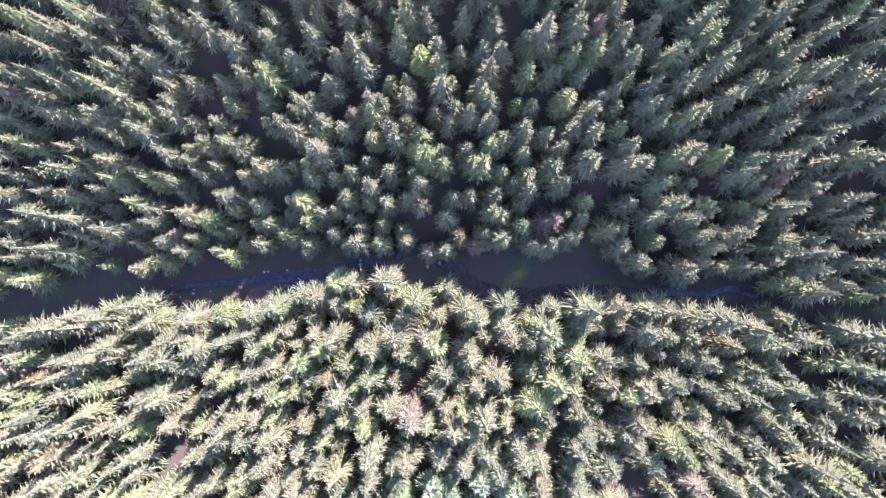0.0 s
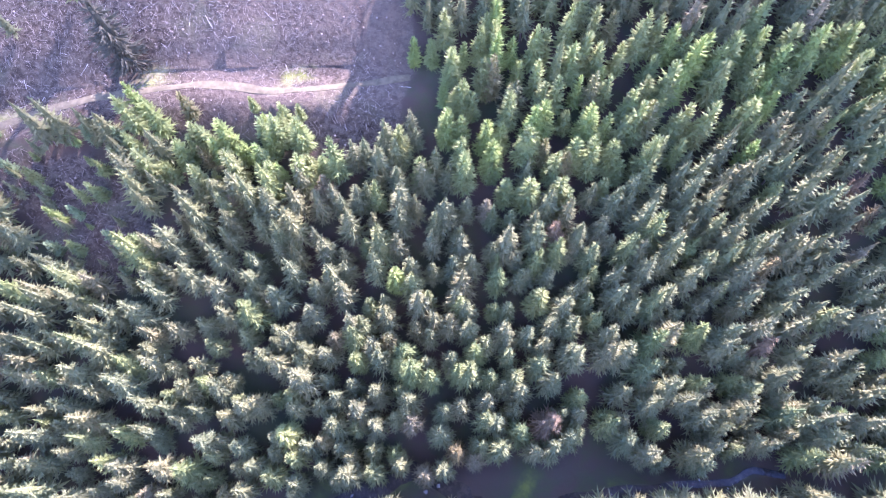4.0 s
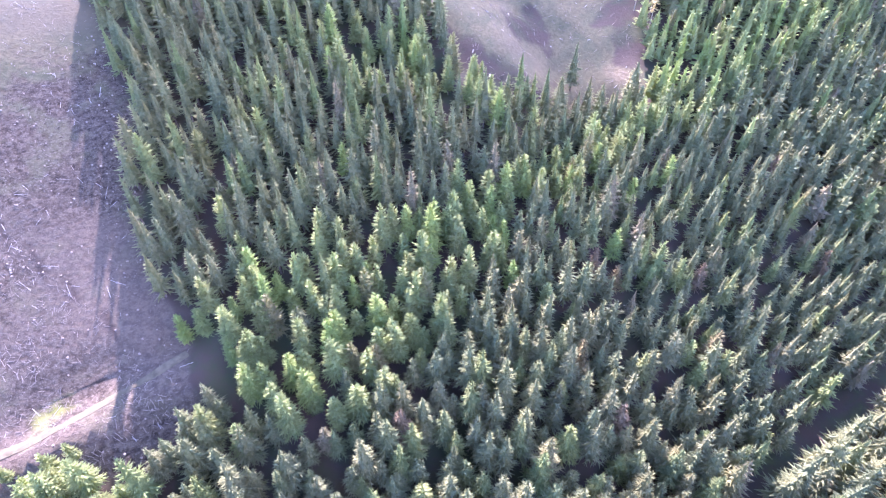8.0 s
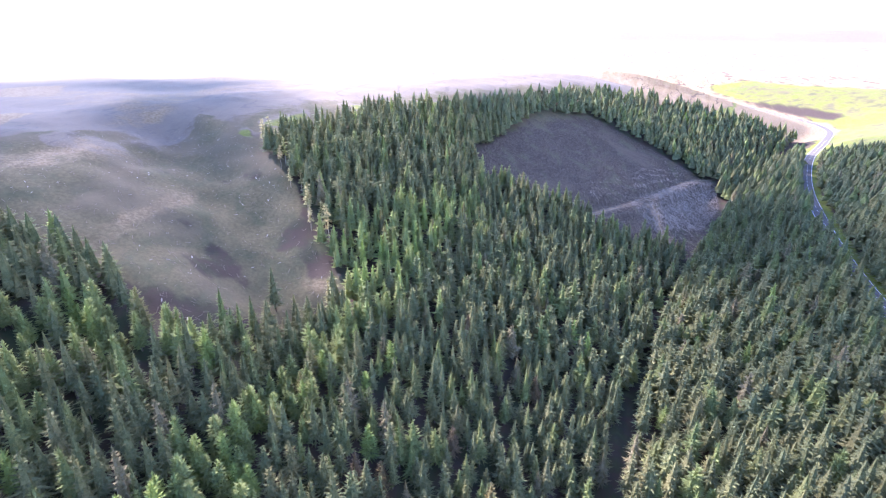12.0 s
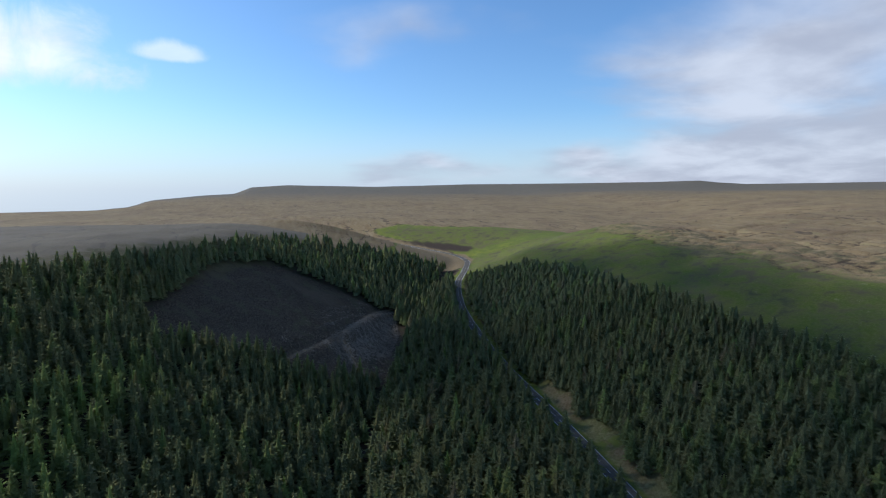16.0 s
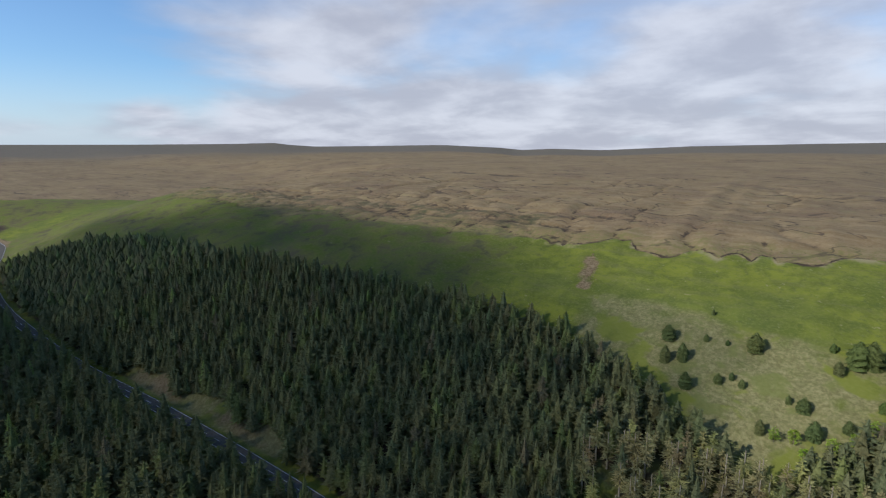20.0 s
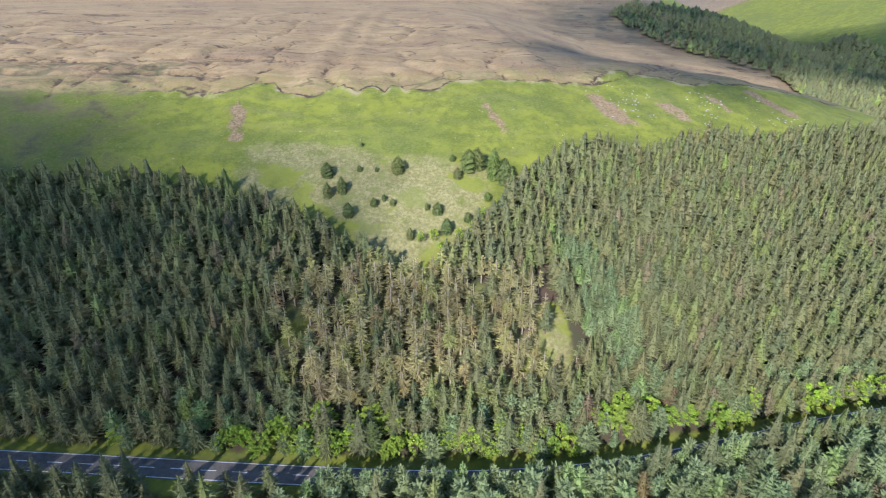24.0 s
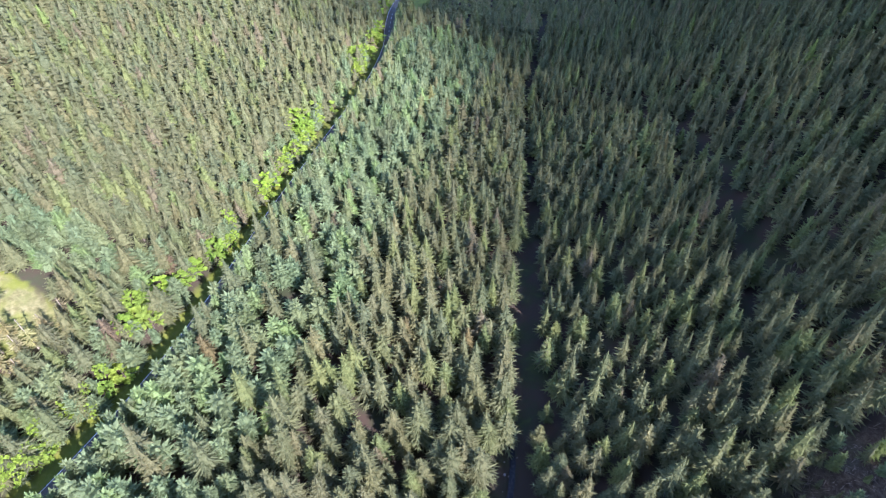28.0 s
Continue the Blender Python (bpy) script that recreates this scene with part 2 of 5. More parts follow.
lines = n.math("MAXIMUM", gullies((0.45, 1.0, 0.3), 0.018, 0.010, 1.2), n.math("MULTIPLY", gullies((0.7, 1.0, 0.3), 0.05, 0.010, 1.4), n.step(n3, 0.44, 0.58)))
moor_c = n.mix(n.math("MULTIPLY", lines, n.step(n2, 0.34, 0.54, 0.1, 0.85)), moor_c, (0.062, 0.045, 0.033))
# A greyer heather tone puts haze into the moor's own colour.
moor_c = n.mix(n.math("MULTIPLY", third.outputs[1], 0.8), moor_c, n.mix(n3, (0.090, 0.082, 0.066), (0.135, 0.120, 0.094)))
felled_c = n.mix(n.step(n1, 0.34, 0.68), (0.028, 0.020, 0.013), (0.088, 0.067, 0.044))
felled_c = n.mix(n.step(n.noise(n.vmath("MULTIPLY", pos, (1.0, 2.2, 1.0)), 0.55, 5.0, 0.75), 0.50, 0.68, 0.0, 0.8), felled_c, (0.112, 0.087, 0.060))
felled_c = n.mix(n.step(n2, 0.50, 0.68, 0.0, 0.7), felled_c, (0.080, 0.074, 0.038))
felled_c = n.mix(n.step(n.noise(pos, 2.4, 5.0, 0.8, 0.6), 0.52, 0.62, 0.0, 0.7), felled_c, (0.140, 0.115, 0.084))
felled_c = n.mix(n.step(n.noise(pos, 1.3, 5.0, 0.8, 0.4), 0.46, 0.36, 0.0, 0.75), felled_c, (0.020, 0.015, 0.010))
felled_c = n.mix(n.step(n3, 0.50, 0.66, 0.0, 0.45), felled_c, (0.115, 0.086, 0.058))
peat_c = n.mix(n1, (0.022, 0.016, 0.012), (0.065, 0.047, 0.034))
rock_c = n.mix(n.step(n1, 0.35, 0.7), (0.135, 0.096, 0.050), (0.240, 0.182, 0.105))
col = floor_c
col = n.mix(weight(first.outputs[0]), col, grass_c)
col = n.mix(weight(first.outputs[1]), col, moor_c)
col = n.mix(weight(first.outputs[2]), col, felled_c)
col = n.mix(weight(third.outputs[0]), col, rough_c)
col = n.mix(weight(second.outputs[1]), col, dry_c)
col = n.mix(weight(second.outputs[2], 0.3, 0.7), col, rock_c)
col = n.mix(n.step(second.outputs[0], 0.35, 0.75), col, peat_c)
# peat gullies, and the broken peat edge with pale grass below it
n4 = n.noise(pos, 0.28, 4.0, 0.65)
wander = n.math("MULTIPLY", n.math("SUBTRACT", n4, 0.5), 5.0)
ditch = n.math("ADD", n.math("MULTIPLY", fourth.outputs[0], 30.0), wander)
above = n.math("ADD", n.math("MULTIPLY", n.math("SUBTRACT", fourth.outputs[1], 0.5), 60.0), wander)
straw = n.math("MULTIPLY", n.step(above, -6.0, -1.0), n.step(above, 0.6, 0.0))
brow = n.math("MULTIPLY", n.math("MULTIPLY", n.step(above, 26.0, 6.0), n.step(above, 0.0, 2.0)), n.step(tuft, 0.40, 0.60, 0.1, 0.8))
col = n.mix(n.math("MULTIPLY", brow, n.step(fourth.outputs[1], 0.02, 0.1)), col, (0.150, 0.138, 0.048))
col = n.mix(n.math("MULTIPLY", n.math("MULTIPLY", straw, fourth.outputs[2]), n.step(n.noise(pos, 0.10, 3.0, 0.65), 0.46, 0.62, 0.0, 0.75)), col, (0.245, 0.212, 0.118))
lip = n.math("MULTIPLY", n.step(above, -0.1, 0.5), n.step(above, 2.6, 1.2))
col = n.mix(n.math("MULTIPLY", n.math("MULTIPLY", lip, fourth.outputs[2]), n.step(n.noise(pos, 0.12, 3.0, 0.6), 0.42, 0.58, 0.0, 1.0)), col, peat_c)
col = n.mix(n.math("MULTIPLY", n.step(ditch, 2.0, 0.9), n.step(n2, 0.38, 0.56, 0.25, 0.9)), col, peat_c)
surface(n, out, col, 0.95, n.math("MULTIPLY", n1, n.math("MULTIPLY_ADD", first.outputs[2], 2.5, 1.0)), 0.55, 0.13, spec=0.1)
GROUND = m


# ---- the lie of the land ----
def sm(a, b, v):
    u = np.clip((v - a) / (b - a), 0, 1)
    return u * u * (3 - 2 * u)


def smin(a, b, k):
    h = np.clip(0.5 + 0.5 * (b - a) / k, 0, 1)
    return b * (1 - h) + a * h - k * h * (1 - h)


def vnoise(x, y, seed=0):
    """Smooth noise from 0 to 1, one hill a metre."""
    ix, iy = np.floor(x).astype(np.int64), np.floor(y).astype(np.int64)
    fx, fy = x - ix, y - iy
    fx, fy = fx * fx * (3 - 2 * fx), fy * fy * (3 - 2 * fy)

    def lattice(a, b):
        h = (a * 374761393 + b * 668265263 + seed * 974634777) & 0x7FFFFFFF
        h = ((h ^ (h >> 13)) * 1274126177) & 0x7FFFFFFF
        return ((h ^ (h >> 16)) & 0xFFFF) / 65535.0

    top = lattice(ix, iy) * (1 - fx) + lattice(ix + 1, iy) * fx
    low = lattice(ix, iy + 1) * (1 - fx) + lattice(ix + 1, iy + 1) * fx
    return top * (1 - fy) + low * fy


def fbm(x, y, octaves=4, seed=0):
    s, a, total = 0.0, 1.0, 0.0
    for k in range(octaves):
        s = s + a * vnoise(x * 2 ** k + 17.3 * k, y * 2 ** k - 9.1 * k, seed + k)
        total, a = total + a, a * 0.5
    return s / total


def curve(points, gap=2.0):
    """A smooth line through points of the plan."""
    p = np.array(points, float)
    p = np.vstack([2 * p[0] - p[1], p, 2 * p[-1] - p[-2]])
    line = []
    for a, b, c, d in zip(p, p[1:], p[2:], p[3:]):
        for u in np.linspace(0, 1, max(2, int(np.linalg.norm(c - b) / gap)), endpoint=False):
            line.append(0.5 * (2 * b + (c - a) * u + (2 * a - 5 * b + 4 * c - d) * u * u + (3 * b - a - 3 * c + d) * u ** 3))
    return np.array(line + [p[-2]])


def line_distance(x, y, line):
    """Distance to a line of the plan, and the place along it."""
    best, where = np.full(x.shape, 1e9), np.zeros(x.shape, int)
    near = (x > line[:, 0].min() - 60) & (x < line[:, 0].max() + 60) & (y > line[:, 1].min() - 60) & (y < line[:, 1].max() + 60)
    bx, by = x[near], y[near]
    b, wh = np.full(bx.shape, 1e9), np.zeros(bx.shape, int)
    for i, q in enumerate(line):
        d = (bx - q[0]) ** 2 + (by - q[1]) ** 2
        c = d < b
        b[c], wh[c] = d[c], i
    best[near], where[near] = np.sqrt(b), wh
    return best, where


def inside(x, y, polygon):
    r = np.zeros(np.shape(x), bool)
    for (ax, ay), (bx, by) in zip(polygon, polygon[1:] + polygon[:1]):
        if ay != by:
            r ^= ((ay > y) != (by > y)) & (x < (bx - ax) * (y - ay) / (by - ay) + ax)
    return r


def offset(line, d):
    """The same line moved sideways."""
    g = np.gradient(line, axis=0)
    return line + d * np.column_stack([-g[:, 1], g[:, 0]]) / np.linalg.norm(g, axis=1)[:, None]


ROAD_PLAN = [(-560, -110), (-500, -128), (-455, -150), (-410, -172), (-360, -173), (-307, -160), (-271, -146), (-245, -134), (-205, -122), (-148, -111), (-109, -104), (-77, -97), (-45, -91),
             (-10, -89), (30, -91), (84, -95), (133, -98), (189, -99), (251, -98), (309, -101), (377, -109),
             (451, -127), (507, -150), (552, -165), (592, -162), (635, -142), (707, -101), (800, -36), (900, 60)]
ROAD = curve(ROAD_PLAN)
STREAM = curve([(-330, -74), (-180, -40), (-150, -31.5), (-116, -22), (-83, -14.5), (-47, -6.5), (-25, -3.5), (-13, 1.5), (-6, 4.6), (-2, 3.2), (4, -1.8), (9, -4.8), (20, -5), (36, -2.5),
                (60, -1), (85, -4), (120, -8), (180, -16), (260, -34), (340, -58), (420, -88), (480, -115)], 1.5)
TRACK_SOUTH = curve([(-190, 48), (-150, 50), (-112, 60), (-84, 69), (-69, 74), (-44, 77), (-30, 75.5), (-14, 76), (-2, 77)])
TRACK_WEST = curve([(270, 12), (283, 5), (300, -5), (315, -13), (345, -29), (373, -42), (395, -60)])
TRACK_SPUR = curve([(318, -15), (304, -20), (290, -22), (276, -30)])
TRACK_EAST = curve([(-535, -560), (-540, -480), (-542, -414), (-541, -355), (-540, -301), (-560, -263), (-616, -237), (-680, -225)], 6)
TRACK_LOW = curve([(-440, -400), (-455, -350), (-462, -321), (-468, -300), (-473, -264), (-470, -235)], 6)
FELLED_SOUTH = [(-112, 60), (-84, 66), (-60, 68), (-20, 66), (-6, 68), (-1, 78), (-1, 100), (11, 127), (14, 150), (18, 215), (-112, 215)]
DITCH_X, DITCH_Y = [-9, -11, -14, -20, -23, -26, -40], [80, 88, 95, 113, 131, 147, 215]
FELLED_LOW = [(-90, 66), (-72, 65), (-60, 62), (-53, 52), (-55, 42), (-62, 39), (-70, 46), (-78, 54), (-92, 56)]
FELLED_BANK = [(-22, 76), (-2, 76), (-3, 69), (-12, 61), (-19, 60), (-22, 66)]
FELLED_MID = [(78, 172), (90, 150), (97, 136), (93, 121), (86, 108), (91, 100), (98, 93), (106, 89), (118, 86), (129, 81), (137, 77), (146, 92), (166, 115), (185, 137), (208, 190), (60, 215)]
FELLED_WEST = [(248, 62), (256, 29), (262, -8), (272, -37), (300, -50), (340, -58), (385, -60), (396, -10), (402, 20), (370, 55), (307, 68), (268, 76)]
CLEARING_NORTH = [(66, -182), (42, -172), (24, -160), (6, -148), (-4, -146), (-12, -158), (-26, -170), (-32, -182), (-40, -200), (-20, -230), (70, -230)]
FELLED_EAST = [(-505, -470), (-362, -292), (-351, -242), (-441, -246), (-513, -243), (-556, -206), (-636, -235), (-720, -250), (-780, -620), (-570, -640)]
WOOD_EAST = [(-330, -235), (-420, -243), (-513, -240), (-556, -206), (-640, -232), (-740, -250), (-740, 110), (-400, 140), (-400, -40), (-330, -120)]
WOOD_NOSE = [(-246, -248), (-290, -300), (-335, -380), (-365, -480), (-400, -600), (-470, -600), (-440, -480), (-400, -400), (-345, -310), (-300, -240)]
WOOD_FAR = [(-292, -850), (-300, -752), (-320, -673), (-363, -620), (-397, -565), (-459, -513), (-600, -640), (-720, -900), (-570, -960), (-430, -900), (-350, -930)]
GREEN_FAR = [(-470, -600), (-640, -600), (-900, -780), (-1060, -1000), (-1150, -1500), (-900, -1700), (-560, -1350), (-400, -900)]
BEND = [(-292, -152), (-330, -188), (-365, -194), (-436, -188), (-448, -160), (-405, -142), (-335, -143), (-298, -142)]
BEND_LOW = [(-298, -142), (-335, -143), (-405, -142), (-448, -160), (-440, -118), (-350, -104), (-276, -112), (-272, -128)]
FELLED_GAP = [(-388, -86), (-388, -66), (-420, -56), (-424, -76)]
THIN_STAND = [(46, -139), (14, -150), (-9, -149), (-40, -142), (-44, -112), (30, -106)]
# plots burnt for grouse on the south plateau: centre, length, breadth, turn
BURNT_PLOTS = ((139, 228, 54, 11, 0.55), (234, 336, 72, 28, 0.85), (265, 437, 110, 26, 0.85))
LARCH_STANDS = [
    [(0, 80), (2, 60), (12, 50), (24, 48), (44, 54), (58, 60), (76, 66), (84, 62), (108, 64), (112, 70), (84, 76), (60, 74), (36, 80), (14, 82)],
    [(96, 76), (104, 66), (132, 62), (180, 62), (216, 50), (224, 62), (180, 84), (150, 96), (128, 72)],
    [(-58, 68), (-44, 73), (-20, 73), (-19, 58), (-34, 55), (-52, 57)],
    [(50, 124), (56, 106), (70, 98), (86, 88), (90, 96), (84, 116), (66, 128)]]
PINE_STANDS = [
    [(36, -84), (42, -62), (26, -42), (2, -38), (-14, -52), (-34, -60), (-52, -62), (-72, -58), (-100, -66), (-140, -68), (-210, -74), (-270, -80), (-270, -128), (-205, -114), (-120, -98), (-50, -84)],
    [(-44, -160), (-54, -158), (-62, -142), (-72, -112), (-58, -104), (-50, -128)]]


def stream_y(x):
    return -0.0005 * x * x * (x > 0) - (0.18 * (np.sqrt(x * x + 400) - 20) + 0.11 * np.clip(-x - 80, 0, 150)) * (x <= 0)


def stream_z(x):
    return np.where(x > 0, 0.05 * x, 0.03 * x)


ROAD_X = np.array([p[0] for p in ROAD_PLAN[:23]], float)
ROAD_Y = np.array([p[1] for p in ROAD_PLAN[:23]], float)


WEST_X = np.array([430, 480, 552, 592, 635, 707, 800, 900, 1000, 1400], float)
WEST_Y = np.array([-116, -132, -160, -158, -140, -99, -32, 64, 180, 640], float)
WEST = curve(list(zip(WEST_X, WEST_Y)), 8.0)
WEST_RUN = np.cumsum(np.r_[0, np.linalg.norm(np.diff(WEST, axis=0), axis=1)])


def west_height(x, y, r):
    """The upper valley, which swings south behind the wooded hill, and the low moor beyond it."""
    d2, at = np.full(x.shape, 1e12), np.zeros(x.shape, int)
    for i, q in enumerate(WEST):
        d = (x - q[0]) ** 2 + (y - q[1]) ** 2
        c = d < d2
        d2[c], at[c] = d[c], i
    d = np.sqrt(d2)
    south = sm(-20, 20, y - np.interp(x, WEST_X, WEST_Y))
    floor = 33 + 0.04 * np.minimum(WEST_RUN[at], 500)
    top = (63 + 0.018 * np.clip(r - 700, 0, 2600)) * (1 - south) + 84 * south
    return smin(floor + 0.29 * np.maximum(d - 10, 0), top, 10)


def height(x, y):
    x, y = np.atleast_1d(np.asarray(x, float)), np.atleast_1d(np.asarray(y, float))
    xc = np.clip(x, -700, 900)
    q, z0, r = y - stream_y(xc), stream_z(xc), np.hypot(x, y)
    vs = z0 + 0.42 * np.maximum(q - 6, 0)
    rd = np.minimum(np.interp(xc, ROAD_X, ROAD_Y), stream_y(xc) - 16) - stream_y(xc)
    vn = z0 + 10 * sm(0.06, 0.9, np.clip(q / rd, 0, 1)) + 0.42 * np.maximum(-q + rd - 5, 0)
    v = np.where(q > 0, vs, vn)
    pn = 74 + 34 * (1 - np.exp(-np.maximum(-q - 240, 0) / 700)) + 0.02 * np.clip(x, -150, 600)
    pn = pn - 45 * sm(-120, -420, x) * sm(900, 300, -y)
    pn = pn - 34 * sm(-30, -230, x) * sm(290, 460, -y) * sm(1100, 640, -y)
    ps = 85
    u = sm(-150, 150, q)
    h = smin(v, pn * (1 - u) + ps * u, 26)
    q2 = np.abs((x + 400) * 0.96 - (y + 60) * 0.27)
    v2 = -12 + 0.03 * np.maximum(-y - 60, 0) + 0.36 * np.maximum(q2 - 20, 0)
    h = np.where(y < 0, smin(h, v2, 30), h)
    far_west = sm(450, 560, x) * sm(-700, -450, y + 0.25 * (x - 500))
    h = h * (1 - far_west) + west_height(x, y, r) * far_west
    return h


# the skyline: bearing, and degrees above the level of the eye
SKY_AZ = [0, 33, 50, 61, 71, 74, 75.5, 80, 83, 84.6, 88, 97, 107, 117, 126, 129.4, 132.4, 140, 146.5, 152.6, 153.6, 158, 163, 171, 181, 195, 215, 235, 255, 275, 360]
SKY_EL = [-1.6, -1.7, -1.8, -1.95, -1.9, -1.62, -1.06, -0.62, -0.45, 0.18, 0.4, 0.25, 0.52, 0.6, 0.72, 0.83, 0.46, 0.56, 0.66, 0.37, 0.1, 0.26, 0.12, 0.47, 0.64, 0.77, 0.7, 0.6, 0.2, -0.6, -1.6]


def far_land(x, y, z):
    """Moor that keeps under the skyline, and the last ridges that make it."""
    r, az = np.hypot(x, y), np.degrees(np.arctan2(x, y)) % 360
    slope = np.tan(np.radians(np.interp(az, SKY_AZ, SKY_EL)))
    step = np.tan(np.radians(np.interp(az, [70, 90, 150, 250, 290], [0.02, 0.35, 0.62, 0.5, 0.05])))
    z = np.where(r > 420, smin(z, 115 + r * (slope - step), 6), z)
    ridge = 115 + r * slope - 0.00012 * (r - 3700) ** 2 * (r > 3700)
    w = sm(2500, 3600, r + 180 * (fbm(az / 2.2, az * 0, 3, 5) - 0.5))
    return z * (1 - w) + ridge * w


def axis(lo, hi, step, reach):
    """Even steps between lo and hi, then ever wider ones out to the horizon."""
    a = list(np.arange(lo, hi + step / 2, step))
    s, down, up = step, [lo], [hi]
    while up[-1] < reach:
        s *= 1.06
        up.append(up[-1] + s)
        down.append(down[-1] - s)
    return np.array(down[:0:-1] + a + up[1:])


GX, GY = axis(-250, 480, 3.1, 4850), axis(-480, 220, 3.1, 4850)
X, Y = np.meshgrid(GX, GY)
Z = height(X, Y)
Q = Y - stream_y(np.clip(X, -700, 900))
RAD = np.hypot(X, Y)
near = sm(-330, -250, X) * sm(600, 480, X) * sm(-640, -520, Y) * sm(320, 220, Y)
Z += (fbm(X / 26, Y / 26, 4, 3) - 0.5) * 3.2 * near * sm(4, 20, np.abs(Q)) + (fbm(X / 5, Y / 5, 3, 8) - 0.5) * 0.7 * near
Z += (fbm(X / 300, Y / 300, 4, 21) - 0.5) * (9 + 12 * sm(100, -300, Y)) * sm(420, 1300, RAD) * sm(0, 200, np.abs(Q))
Z = far_land(X, Y, Z)
# heather moor above the rim, cut by peat channels
RIM_X = [-340, -207, -174, -139, -110, -89, -68, -47, -26, -19, -11, -4, 4, 9, 13, 21, 25, 36, 48, 61, 67, 72, 79, 101, 146, 198, 300, 450, 700]
RIM_Y = [-318, -299, -294, -283, -300, -278, -272, -276, -269, -272, -257, -256, -256, -266, -256, -263, -253, -262, -250, -254, -268, -262, -253, -252, -253, -249, -248, -264, -290]
RIM_N = np.interp(X, RIM_X, RIM_Y) + 5 * (fbm(X / 9, X * 0, 3, 31) - 0.5) + 7 * (fbm(X / 11, Y / 11, 3, 35) - 0.5) + 34 * (fbm(X / 34, Y / 16, 3, 39) - 0.5) * sm(80, 140, X)
GULLIES = [[(157, -251), (151, -281), (153, -342), (149, -395), (135, -445), (140, -520)], [(67, -266), (76, -279), (73, -296), (77, -339), (66, -390)],
           [(-19, -271), (-10, -282), (4, -303), (9, -340)], [(225, -252), (222, -312), (243, -350), (263, -398)], [(-91, -278), (-136, -312), (-173, -346), (-190, -400)],
           [(320, -250), (332, -300), (370, -350), (392, -420)], [(36, -262), (43, -285), (38, -310)], [(-47, -276), (-40, -305), (-58, -350)],
           [(118, -300), (110, -350), (90, -420), (96, -500)], [(200, -340), (215, -420), (180, -490)], [(9, -266), (14, -284)], [(-139, -292), (-150, -330)],
           [(280, -300), (300, -370), (290, -460)], [(20, -370), (0, -430), (14, -500)], [(90, -268), (130, -276), (170, -270), (215, -284)], [(120, -290), (180, -301), (240, -296), (290, -306)], [(200, -262), (260, -273), (330, -267)],
           [(60, -300), (105, -311), (150, -305)], [(250, -318), (310, -326), (380, -314)], [(150, -330), (210, -338), (270, -330)], [(-100, -370), (-90, -430), (-130, -490)],
           [(373, -244), (363, -268), (390, -334)], [(347, -246), (312, -258), (339, -301)], [(239, -261), (244, -292), (269, -352)], [(218, -281), (247, -356), (276, -430)], [(208, -295), (213, -343), (223, -385)]]
# short cuts in the peat above the rim
hag = random.Random(5)
for _ in range(70):
    hx = hag.uniform(90, 470)
    hy = float(np.interp(hx, RIM_X, RIM_Y)) + 8 - 75 * hag.random() ** 1.6
    hl, ha = hag.uniform(10, 34), hag.gauss(0.45, 0.5)
    GULLIES.append([(hx, hy), (hx + hl * 0.5 * math.sin(ha) + hag.uniform(-3, 3), hy - hl * 0.5 * math.cos(ha)), (hx + hl * math.sin(ha), hy - hl * math.cos(ha))])
gully_d = np.full(X.shape, 99.0)
for g in GULLIES:
    gl = curve(g, 3.0)
    gl = gl + 9 * np.column_stack([fbm(gl[:, 0] / 16, gl[:, 1] / 16, 3, 57) - 0.5, fbm(gl[:, 0] / 16, gl[:, 1] / 16, 3, 59) - 0.5])
    gully_d = np.minimum(gully_d, line_distance(X, Y, gl)[0])
moor_n = sm(-5 - 9 * sm(80, 140, X), 5 + 12 * sm(80, 140, X), RIM_N - Y) * (Y < 0)
moor_edge = Y - np.interp(X, [-700, 14, 100, 155, 254, 385, 441, 480, 505, 560], [172, 176, 172, 160, 132, 68, 32, -8, -54, -90]) + 14 * (fbm(X / 30, Y / 30, 3, 41) - 0.5)
moor_s = sm(-4, 8, moor_edge) * (Q > 0)
beyond = sm(560, 640, X)
moor = np.clip(moor_n + moor_s + beyond, 0, 1) * (1 - sm(-330, -420, X) * sm(-520, -440, Y))
Z -= 1.6 * sm(3.6, 0.8, gully_d) * near
Z += (fbm(X / 4, Y / 4, 2, 88) - 0.5) * 0.7 * near * (Y < -190)
Z += 1.6 * sm(0, 6, RIM_N - Y) * sm(150, 90, X) * (Y < 0) * near * sm(0.4, 0.6, fbm(X / 22, X * 0, 2, 91))
# benches for the road and tracks, and the stream's bed
Z -= 8 * np.exp(-(line_distance(X, Y, curve([(104, 66), (128, 98), (150, 135), (186, 190)]))[0] / 20) ** 2) * sm(62, 84, Y)
SIDE_GULLY = curve([(-216, -44), (-215, -22), (-206, -2), (-192, 14), (-168, 26), (-141, 31), (-122, 38)])
Z -= 6.5 * sm(20, 2, line_distance(X, Y, SIDE_GULLY)[0])
on_road, at = line_distance(X, Y, ROAD)
ROAD_Z = height(ROAD[:, 0], ROAD[:, 1])
ROAD_Z = np.convolve(np.pad(ROAD_Z, 20, "edge"), np.ones(41) / 41, "valid")
bench = sm(11, 5.5, on_road)
Z = Z * (1 - bench) + (ROAD_Z[at] - 0.12) * bench
TRACK_Z = []
track_mask = np.zeros_like(X)
